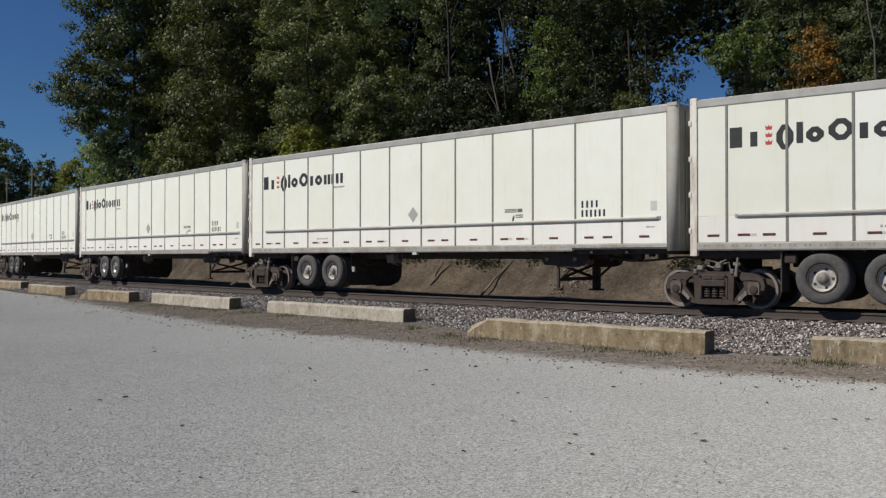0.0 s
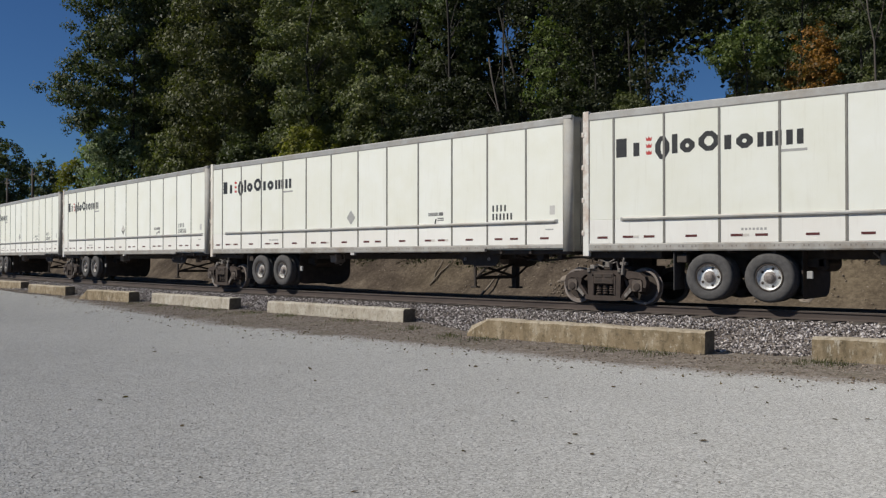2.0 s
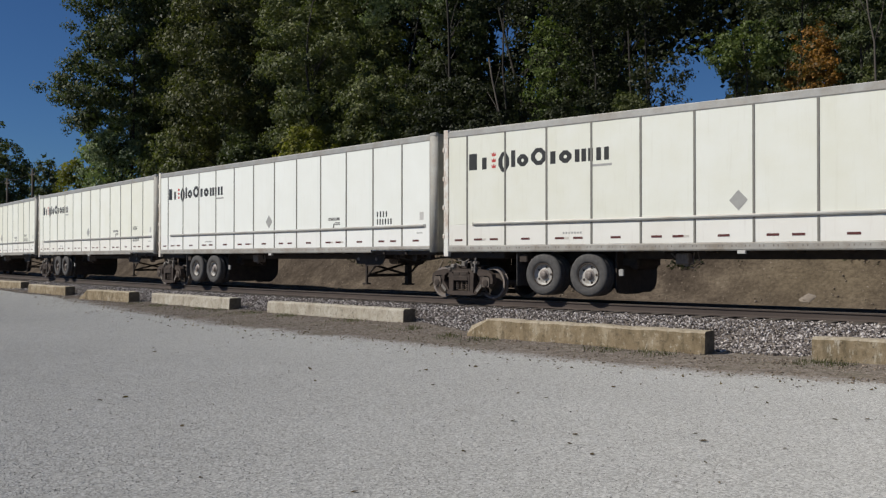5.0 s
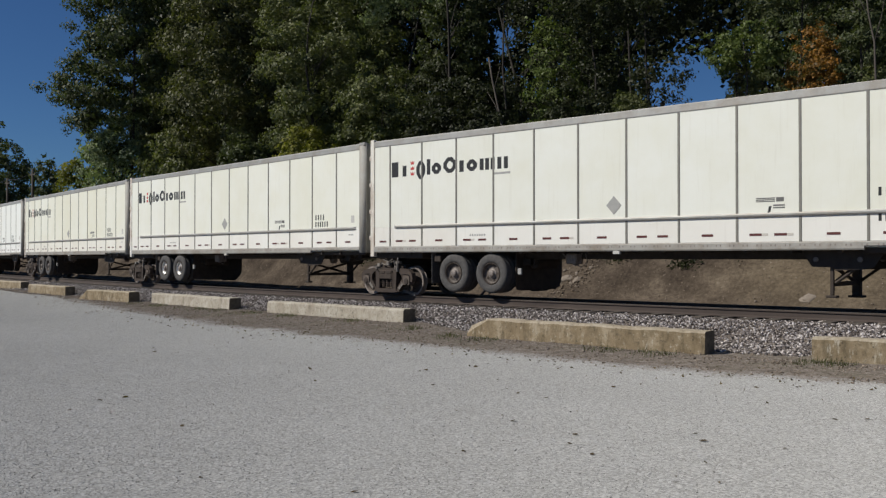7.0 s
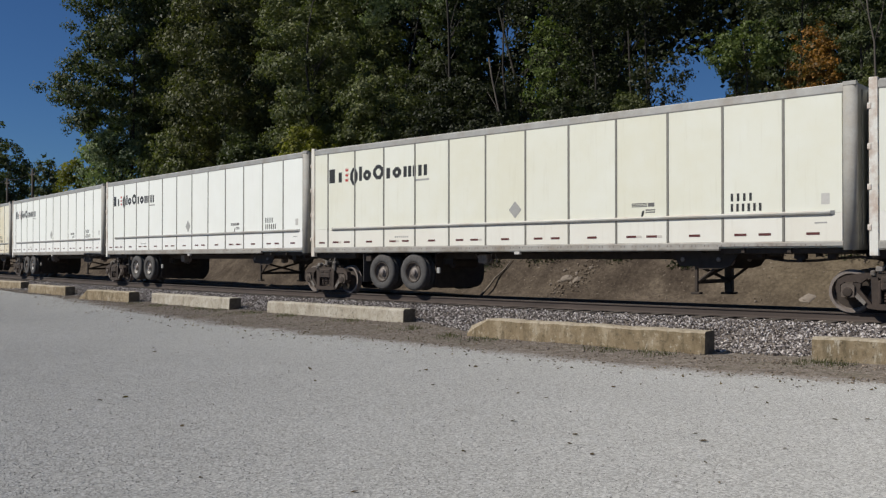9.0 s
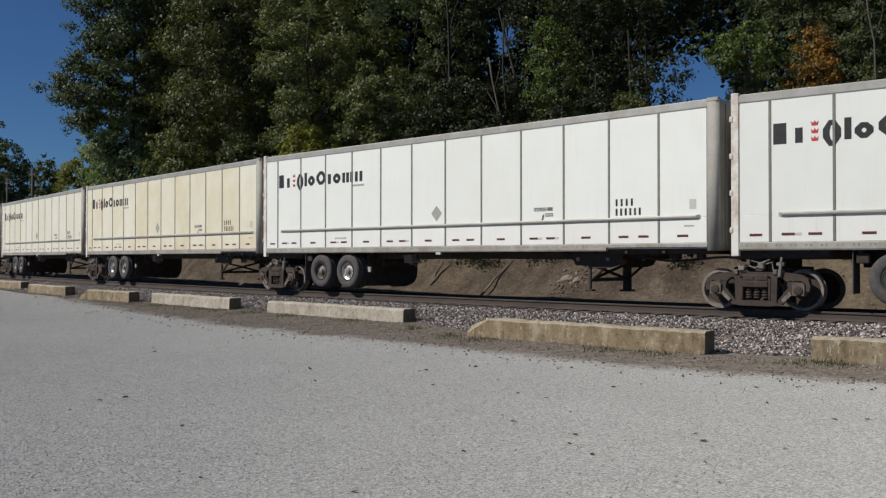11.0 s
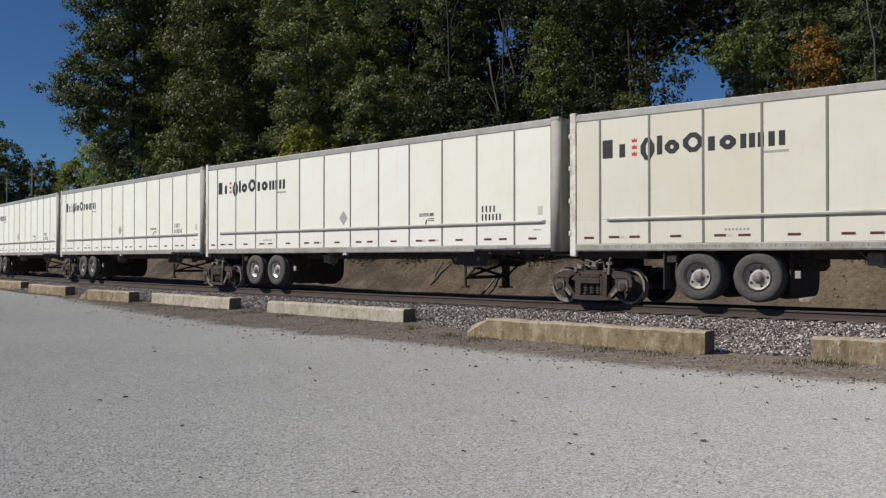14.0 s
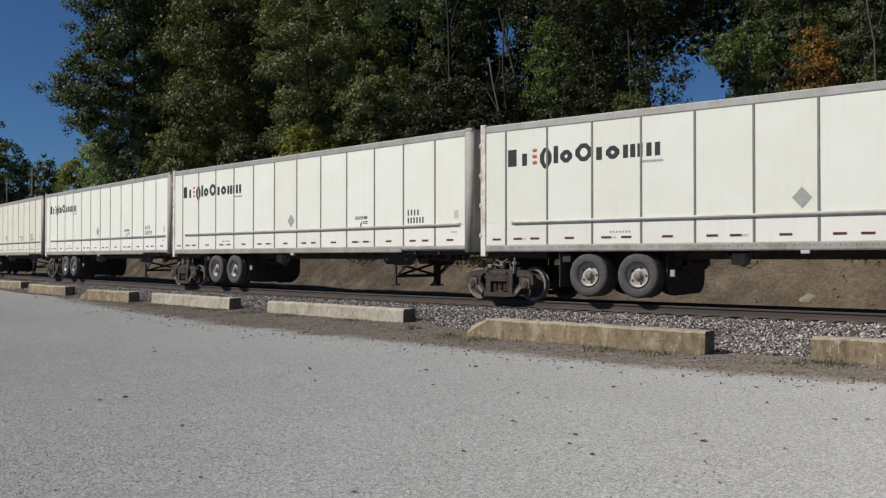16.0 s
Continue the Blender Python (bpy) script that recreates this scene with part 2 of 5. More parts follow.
LEAF = {
    "dark": leaf_mat("dark_green_foliage", [(0.15, (0.0365, 0.0474, 0.0219)), (0.5, (0.0693, 0.0839, 0.0383)), (0.85, (0.1240, 0.1386, 0.0620))]),
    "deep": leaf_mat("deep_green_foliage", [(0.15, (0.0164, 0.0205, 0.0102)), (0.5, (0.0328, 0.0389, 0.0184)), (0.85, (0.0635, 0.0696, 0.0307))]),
    "green": leaf_mat("green_foliage", [(0.15, (0.0608, 0.0720, 0.0305)), (0.5, (0.1167, 0.1296, 0.0561)), (0.85, (0.1999, 0.2045, 0.0896))]),
    "light": leaf_mat("light_green_foliage", [(0.15, (0.0510, 0.0697, 0.0213)), (0.5, (0.1020, 0.1318, 0.0382)), (0.85, (0.1700, 0.2040, 0.0638))]),
    "olive": leaf_mat("olive_foliage", [(0.15, (0.0445, 0.0497, 0.0205)), (0.5, (0.0872, 0.0918, 0.0375)), (0.85, (0.1449, 0.1432, 0.0602))]),
    "pale": leaf_mat("pale_grey_green_foliage", [(0.15, (0.1188, 0.1485, 0.0801)), (0.5, (0.2079, 0.2495, 0.1336)), (0.85, (0.3267, 0.3712, 0.2020))]),
    "yellow": leaf_mat("yellow_green_foliage", [(0.15, (0.0911, 0.1003, 0.0219)), (0.5, (0.1823, 0.1823, 0.0365)), (0.85, (0.2916, 0.2734, 0.0620))]),
    "orange": leaf_mat("orange_autumn_foliage", [(0.15, (0.0675, 0.0540, 0.0189)), (0.5, (0.2160, 0.1148, 0.0297)), (0.85, (0.4320, 0.2025, 0.0432))]),
}
M["litter"] = leaf_mat("dry_leaf_litter", [(0.15, (0.07, 0.05, 0.033)), (0.5, (0.14, 0.105, 0.07)), (0.85, (0.26, 0.2, 0.13))], 0.8)


def stone_mat(name, tones):
    m, n, l, b = mat_new(name)
    geo = n.new("ShaderNodeNewGeometry")
    tc = n.new("ShaderNodeTexCoord")
    col = ramp(n, l, geo.outputs["Random Per Island"], tones)
    f = tex_noise(n, l, tc.outputs["Object"], 70, 4)
    col = mixc(n, l, 0.5, col, ramp(n, l, f, [(0.3, (0.45, 0.44, 0.44)), (0.7, (1, 1, 1))]), "MULTIPLY")
    l.new(col, b.inputs["Base Color"])
    b.inputs["Roughness"].default_value = 0.9
    b.inputs["Diffuse Roughness"].default_value = 1.0
    bumped(n, l, b, f, 0.4, 0.005)
    return m


M["ballast"] = stone_mat("crushed_ballast_stone", [(0.0, (0.05, 0.041, 0.037)), (0.42, (0.16, 0.136, 0.127)), (0.7, (0.37, 0.33, 0.315)), (1.0, (0.86, 0.805, 0.78))])
M["lot_chips"] = stone_mat("pale_lot_chips", [(0.0, (0.17, 0.165, 0.157)), (0.35, (0.36, 0.353, 0.34)), (0.75, (0.48, 0.472, 0.455)), (1.0, (0.72, 0.71, 0.69))])
M["slab_rock"] = surface("pale_slab_rock", (0.17, 0.14, 0.115), (0.31, 0.265, 0.225), 0.9, 0, 3, 35, 0.6, 0.015, dirt=(0.13, 0.1, 0.075), dirt_amount=0.6)
M["rubble"] = stone_mat("bank_rubble_stone", [(0.0, (0.128, 0.098, 0.074)), (0.6, (0.256, 0.203, 0.155)), (1.0, (0.400, 0.330, 0.266))])


def ground_mat():
    """Gravel lot, verge dirt, ballast bed, bare bank and woodland floor on one sheet, by the stored distances."""
    m, n, l, b = mat_new("gravel_lot_dirt_and_bank")
    tc = n.new("ShaderNodeTexCoord")
    co = tc.outputs["Object"]
    at = [n.new("ShaderNodeAttribute") for _ in range(3)]
    at[2].attribute_name = "tan_soil"
    at[0].attribute_name, at[1].attribute_name = "past_lot", "past_train"
    lot_d, lat = at[0].outputs["Fac"], at[1].outputs["Fac"]
    n1, n2, n3 = tex_noise(n, l, co, 0.8, 7, 0.65), tex_noise(n, l, co, 9, 6, 0.65), tex_noise(n, l, co, 55, 5, 0.7)
    n0 = tex_noise(n, l, co, 0.16, 4)
    vo = n.new("ShaderNodeTexVoronoi")
    vo.inputs["Scale"].default_value = 58
    l.new(co, vo.inputs["Vector"])
    chips = vo.outputs["Color"]
    sep = n.new("ShaderNodeSeparateColor")
    l.new(chips, sep.inputs[0])
    grain = calc(n, l, "ADD", calc(n, l, "MULTIPLY", sep.outputs[0], 0.5), calc(n, l, "MULTIPLY", n3, 0.5))
    lot = ramp(n, l, grain, [(0.15, (0.23, 0.226, 0.216)), (0.4, (0.376, 0.371, 0.358)), (0.6, (0.462, 0.456, 0.443)), (0.88, (0.67, 0.662, 0.648))])
    lot = mixc(n, l, 0.55, lot, ramp(n, l, n0, [(0.35, (0.86, 0.86, 0.85)), (0.65, (1, 1, 0.985))]), "MULTIPLY")
    lot = mixc(n, l, 0.5, lot, ramp(n, l, n1, [(0.3, (0.88, 0.875, 0.86)), (0.7, (1, 1, 1))]), "MULTIPLY")
    dirt = ramp(n, l, calc(n, l, "ADD", calc(n, l, "MULTIPLY", n2, 0.6), calc(n, l, "MULTIPLY", n3, 0.4)), [(0.3, (0.05, 0.042, 0.036)), (0.45, (0.135, 0.113, 0.094)), (0.57, (0.23, 0.198, 0.17)), (0.68, (0.42, 0.38, 0.345))])
    dirt = mixc(n, l, calc(n, l, "MULTIPLY", calc(n, l, "MULTIPLY", calc(n, l, "SUBTRACT", n1, 0.52), 7.0, True), 0.4), dirt, (0.12, 0.11, 0.07))
    bed = ramp(n, l, grain, [(0.25, (0.075, 0.058, 0.047)), (0.5, (0.165, 0.135, 0.113)), (0.8, (0.34, 0.3, 0.265))])
    soil = ramp(n, l, calc(n, l, "ADD", calc(n, l, "MULTIPLY", n1, 0.6), calc(n, l, "MULTIPLY", n2, 0.4)), [(0.36, (0.06, 0.046, 0.037)), (0.48, (0.115, 0.091, 0.072)), (0.58, (0.185, 0.149, 0.116)), (0.7, (0.32, 0.27, 0.21))])
    soil = mixc(n, l, 0.6, soil, ramp(n, l, n3, [(0.3, (0.6, 0.58, 0.55)), (0.7, (1, 1, 1))]), "MULTIPLY")
    soil = mixc(n, l, calc(n, l, "MULTIPLY", calc(n, l, "MULTIPLY", at[2].outputs["Fac"], calc(n, l, "ADD", n1, 0.2)), 1.1, True), soil, ramp(n, l, n2, [(0.3, (0.14, 0.11, 0.072)), (0.7, (0.28, 0.226, 0.152))]))
    wood = ramp(n, l, n2, [(0.3, (0.035, 0.03, 0.018)), (0.7, (0.1, 0.085, 0.045))])
    rag = calc(n, l, "ADD", calc(n, l, "MULTIPLY", calc(n, l, "SUBTRACT", n1, 0.5), 1.6), calc(n, l, "MULTIPLY", calc(n, l, "SUBTRACT", n2, 0.5), 1.0))
    n4 = tex_noise(n, l, co, 24, 4, 0.7)
    e1 = calc(n, l, "MULTIPLY", calc(n, l, "ADD", calc(n, l, "ADD", lot_d, rag), calc(n, l, "MULTIPLY", calc(n, l, "SUBTRACT", n4, 0.5), 1.8)), 1.7, True)
    e2 = calc(n, l, "MULTIPLY", calc(n, l, "ADD", calc(n, l, "ADD", lat, 2.3), calc(n, l, "MULTIPLY", rag, 0.6)), 4.0, True)
    e3 = calc(n, l, "MULTIPLY", calc(n, l, "ADD", calc(n, l, "SUBTRACT", lat, 3.0), calc(n, l, "MULTIPLY", rag, 0.5)), 3.0, True)
    e4 = calc(n, l, "MULTIPLY", calc(n, l, "ADD", calc(n, l, "SUBTRACT", lat, 10.4), rag), 1.5, True)
    col = mixc(n, l, e1, lot, dirt)
    col = mixc(n, l, e2, col, bed)
    col = mixc(n, l, e3, col, soil)
    col = mixc(n, l, e4, col, wood)
    l.new(col, b.inputs["Base Color"])
    b.inputs["Roughness"].default_value = 0.95
    b.inputs["Diffuse Roughness"].default_value = 0.75
    b.inputs["Specular IOR Level"].default_value = 0.1
    h = calc(n, l, "ADD", calc(n, l, "MULTIPLY", grain, 0.7), calc(n, l, "MULTIPLY", n2, 0.9))
    bumped(n, l, b, h, 0.9, 0.016)
    return m


M["ground"] = ground_mat()


# ---- mesh tools ----
def part(name, bm, material, parent, label="", smooth=False):
    me = bm
    if isinstance(bm, bmesh.types.BMesh):
        me = bpy.data.meshes.new(name)
        bm.to_mesh(me)
        bm.free()
    if material is not None and not me.materials:
        me.materials.append(material)
    if smooth:
        me.polygons.foreach_set("use_smooth", [True] * len(me.polygons))
    ob = new(name, me)
    ob.parent = parent
    return tagged(ob, label)


def at(ob, x=0.0, y=0.0, z=0.0):
    ob.location = (x, y, z)
    return ob


def box(bm, x0, x1, y0, y1, z0, z1, bevel=0.0, seg=1):
    made = bmesh.ops.create_cube(bm, size=1.0)["verts"]
    for v in made:
        v.co = Vector(((x0 + x1) / 2 + v.co.x * (x1 - x0), (y0 + y1) / 2 + v.co.y * (y1 - y0), (z0 + z1) / 2 + v.co.z * (z1 - z0)))
    if bevel:
        edges = list({e for v in made for e in v.link_edges})
        bmesh.ops.bevel(bm, geom=edges, offset=bevel, segments=seg, affect="EDGES", profile=0.6)
    return bm


def boxed(*a, **k):
    return box(bmesh.new(), *a, **k)


def lathe(bm, profile, axis_at, seg=28, closed=False):
    """Turns (radius, offset) pairs about the y axis through axis_at."""
    rings = []
    for r, o in profile:
        ring = []
        for i in range(seg):
            a = 2 * math.pi * i / seg
            ring.append(bm.verts.new((axis_at[0] + r * math.cos(a), axis_at[1] + o, axis_at[2] + r * math.sin(a))))
        rings.append(ring)
    pairs = list(zip(rings, rings[1:])) + ([(rings[-1], rings[0])] if closed else [])
    for a, b in pairs:
        for i in range(seg):
            j = (i + 1) % seg
            bm.faces.new((a[i], a[j], b[j], b[i]))
    if not closed:
        bm.faces.new(rings[0][::-1])
        bm.faces.new(rings[-1])
    bmesh.ops.recalc_face_normals(bm, faces=bm.faces)
    return bm


def tube(bm, points, radii, seg=8):
    """A tapered tube along points."""
    rings = []
    for i, p in enumerate(points):
        p = Vector(p)
        d = (Vector(points[min(i + 1, len(points) - 1)]) - Vector(points[max(i - 1, 0)])).normalized()
        side = d.orthogonal().normalized() if abs(d.z) > 0.9 else d.cross(Vector((0, 0, 1))).normalized()
        up = side.cross(d)
        rings.append([bm.verts.new(p + (side * math.cos(2 * math.pi * k / seg) + up * math.sin(2 * math.pi * k / seg)) * radii[i]) for k in range(seg)])
    for a, b in zip(rings, rings[1:]):
        for k in range(seg):
            j = (k + 1) % seg
            bm.faces.new((a[k], a[j], b[j], b[k]))
    bm.faces.new(rings[0][::-1])
    bm.faces.new(rings[-1])
    return bm


def slab(bm, outline, y0, y1):
    """A plate of that outline in x and z, from y0 to y1."""
    a = [bm.verts.new((x, y0, z)) for x, z in outline]
    b = [bm.verts.new((x, y1, z)) for x, z in outline]
    bm.faces.new(a)
    bm.faces.new(b[::-1])
    for i in range(len(a)):
        j = (i + 1) % len(a)
        bm.faces.new((a[j], a[i], b[i], b[j]))
    bmesh.ops.recalc_face_normals(bm, faces=bm.faces)
    return bm


def empty(name):
    return new(name)


def mesh_arrays(name, verts, faces):
    """A mesh from numpy arrays; faces all of one length."""
    me = bpy.data.meshes.new(name)
    nv, nf, k = len(verts), len(faces), faces.shape[1]
    me.vertices.add(nv)
    me.vertices.foreach_set("co", verts.astype(np.float32).ravel())
    me.loops.add(nf * k)
    me.loops.foreach_set("vertex_index", faces.astype(np.int32).ravel())
    me.polygons.add(nf)
    me.polygons.foreach_set("loop_start", np.arange(0, nf * k, k, dtype=np.int32))
    me.update(calc_edges=True)
    return me


rng = np.random.default_rng(7)

# ---- the ground: one sheet ----
LOT_Z = -0.62


def lot_edge(x):
    return float(np.interp(x, (-60, -45, -35, -27, -18, -10, -6.5, -3, 20), (-3.0, -3.05, -3.35, -4.6, -5.85, -6.15, -6.6, -6.3, -6.15)))


def rest_height(x, v):
    """Height of the ground v metres beyond the near side of the train."""
    base = float(np.interp(v, (-4.0, -2.4, -0.9, -0.3, 3.0, 3.6, 5.0, 7.15, 7.75, 10.2, 13, 40, 120), (LOT_Z, LOT_Z + 0.05, -0.35, -0.31, -0.31, -0.40, -0.48, -0.46, 0.0, 2.7, 3.4, 4.6, 6.0)))
    if v > 7.0:
        k = min(1.0, (v - 7.0) / 1.2)
        base += k * (0.28 * noise.noise((x * 0.35, v * 0.35, 1.0)) + 0.14 * noise.noise((x * 1.3, v * 1.3, 4.0)))
    if lot_edge(x) < v < -2.4:
        base += 0.015 + 0.03 * noise.noise((x * 1.5, v * 2.0, 9.0))
    return base


def build_ground():
    xs = np.unique(np.concatenate([np.linspace(-3000, -400, 6), np.linspace(-400, -92, 20), np.arange(-90, 20.1, 0.5), np.linspace(24, 400, 16), np.linspace(500, 3000, 5)]))
    vs = np.unique(np.concatenate([np.linspace(-3000, -200, 6), np.linspace(-100, -12, 12), np.arange(-11, -6.5, 0.5), np.arange(-6.5, -2.0, 0.25), np.linspace(-1.9, 3.1, 10), np.arange(3.3, 6.0, 0.5), np.arange(6.0, 11.0, 0.22), np.linspace(11.2, 20, 8), np.linspace(25, 120, 8), np.linspace(200, 3000, 6)]))
    verts, past_lot, past_train, tan_soil = [], [], [], []
    for x in xs:
        for v in vs:
            px, py = (x, line(x) + v)
            verts.append((px, py, rest_height(x, v)))
            past_lot.append(v - lot_edge(x))
            past_train.append(v)
            tan_soil.append(0.75 * math.exp(-((x + 7.6) / 2.6) ** 2 - ((v - 8.3) / 1.2) ** 2) + 0.45 * math.exp(-((x + 22.5) / 2.0) ** 2 - ((v - 8.2) / 0.9) ** 2))
    nx, nvv = len(xs), len(vs)
    i, j = np.meshgrid(np.arange(nx - 1), np.arange(nvv - 1), indexing="ij")
    a = (i * nvv + j).ravel()
    faces = np.stack([a, a + nvv, a + nvv + 1, a + 1], axis=1)
    me = mesh_arrays("ground", np.array(verts), faces)
    for key, vals in (("past_lot", past_lot), ("past_train", past_train), ("tan_soil", tan_soil)):
        me.attributes.new(key, "FLOAT", "POINT").data.foreach_set("value", np.array(vals, dtype=np.float32))
    me.materials.append(M["ground"])
    me.polygons.foreach_set("use_smooth", [True] * len(me.polygons))
    tagged(new("ground", me), "pale grey gravel lot running up to a bare brown earth bank", "ground", kind="structure")


build_ground()

# ---- the track ----
RAIL_IN = (0.545, 2.035)
RAIL_TOP = -0.08


def rail_mesh(v0):
    prof = [(-0.07, -0.178), (0.07, -0.178), (0.07, -0.165), (0.012, -0.14), (0.012, -0.045), (0.036, -0.035), (0.036, -0.006), (0.028, 0.0), (-0.028, 0.0), (-0.036, -0.006), (-0.036, -0.035), (-0.012, -0.045), (-0.012, -0.14), (-0.07, -0.165)]
    xs = np.concatenate([np.linspace(-330, -90, 20), np.arange(-88, 12, 1.0), np.linspace(14, 330, 20)])
    bm = bmesh.new()
    rings = []
    for x in xs:
        ring = []
        for off, z in prof:
            px, py = beside(float(x), v0 + off)
            ring.append(bm.verts.new((px, py, z + RAIL_TOP)))
        rings.append(ring)
    n = len(prof)
    for a, b in zip(rings, rings[1:]):
        for k in range(n):
            f = bm.faces.new((a[k], b[k], b[(k + 1) % n], a[(k + 1) % n]))
            f.material_index = 1 if k in (6, 7, 8) else 0
    bmesh.ops.recalc_face_normals(bm, faces=bm.faces)
    return bm


track = tagged(empty("railway_track"), "rusty steel railway track bedded in grey ballast", "railway track", kind="structure")
for v0 in RAIL_IN:
    r = part("rail", rail_mesh(v0), M["rail"], track)
    r.data.materials.append(M["railhead"])


# ---- concrete barrier blocks along the lot ----
def barrier_block(x0, y0, x1, y1, height, width, worn, label):
    a, b = Vector((x0, y0, 0)), Vector((x1, y1, 0))
    length = (b - a).length
    bm = bmesh.new()
    steps = max(4, int(length / 0.11))
    # a beam with a slightly battered face, chipped edges and one worn end
    rows = []
    for i in range(steps + 1):
        t = i / steps
        x = t * length
        lo = 0.15 * worn * max(0.0, 1 - x / 0.55)
        nz = 0.016 * noise.noise((x * 2.1, x0, 3.0)) + 0.014 * noise.noise((x * 7.0, x0, 6.0))
        ny = 0.010 * noise.noise((x * 3.3, x0, 8.0))
        top = height - lo * 1.2 + nz
        ch = 0.032 + 0.03 * max(0.0, noise.noise((x * 4.0, y0, 1.0))) + lo * 0.8
        rows.append([bm.verts.new((x, yy, zz)) for yy, zz in ((0.0 + ny, -0.06), (0.02 + ny, top - ch), (0.02 + ch + ny, top), (width - ch * 0.8, top), (width, top - ch * 0.8), (width, -0.06))])
    for p, q in zip(rows, rows[1:]):
        for k in range(5):
            f = bm.faces.new((p[k], q[k], q[k + 1], p[k + 1]))
            # top and its edges take the second material, sunlit-pale on ochre blocks
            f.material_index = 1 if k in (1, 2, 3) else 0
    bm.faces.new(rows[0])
    # right end darker: its shade is in the colour, along with moss
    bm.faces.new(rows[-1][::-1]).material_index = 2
    bmesh.ops.recalc_face_normals(bm, faces=bm.faces)
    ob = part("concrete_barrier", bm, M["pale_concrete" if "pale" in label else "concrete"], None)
    ob.data.materials.append(M["pale_concrete" if "pale" in label else "sunlit_top_concrete"])
    ob.data.materials.append(M["shaded_mossy_end"])
    ob.matrix_basis = Matrix.Translation((x0, y0, LOT_Z)) @ Matrix.Rotation(math.atan2(y1 - y0, x1 - x0), 4, "Z")
    tagged(ob, label, "concrete barrier", "barriers along the lot")


STAINED = "yellow-stained weathered concrete barrier block lying beside the gravel lot"
barrier_block(-51.5, 20.65, -44.0, 19.85, 0.44, 0.42, 0, STAINED)
barrier_block(-40.3, 18.52, -35.6, 17.9, 0.43, 0.42, 0, STAINED)
barrier_block(-32.4, 16.85, -28.6, 16.7, 0.42, 0.42, 1, "cracked and worn concrete barrier block half buried in dirt")
barrier_block(-27.3, 16.81, -22.05, 16.2, 0.41, 0.42, 0, "pale concrete barrier block beside the gravel lot")
barrier_block(-20.1, 16.09, -14.38, 15.65, 0.385, 0.42, 0, "pale concrete barrier block beside the gravel lot")
barrier_block(-11.3, 14.25, -6.04, 14.0, 0.40, 0.38, 1, "yellow-stained concrete barrier block with a broken end")
barrier_block(-4.42, 14.33, 0.9, 14.7, 0.385, 0.38, 0, STAINED)

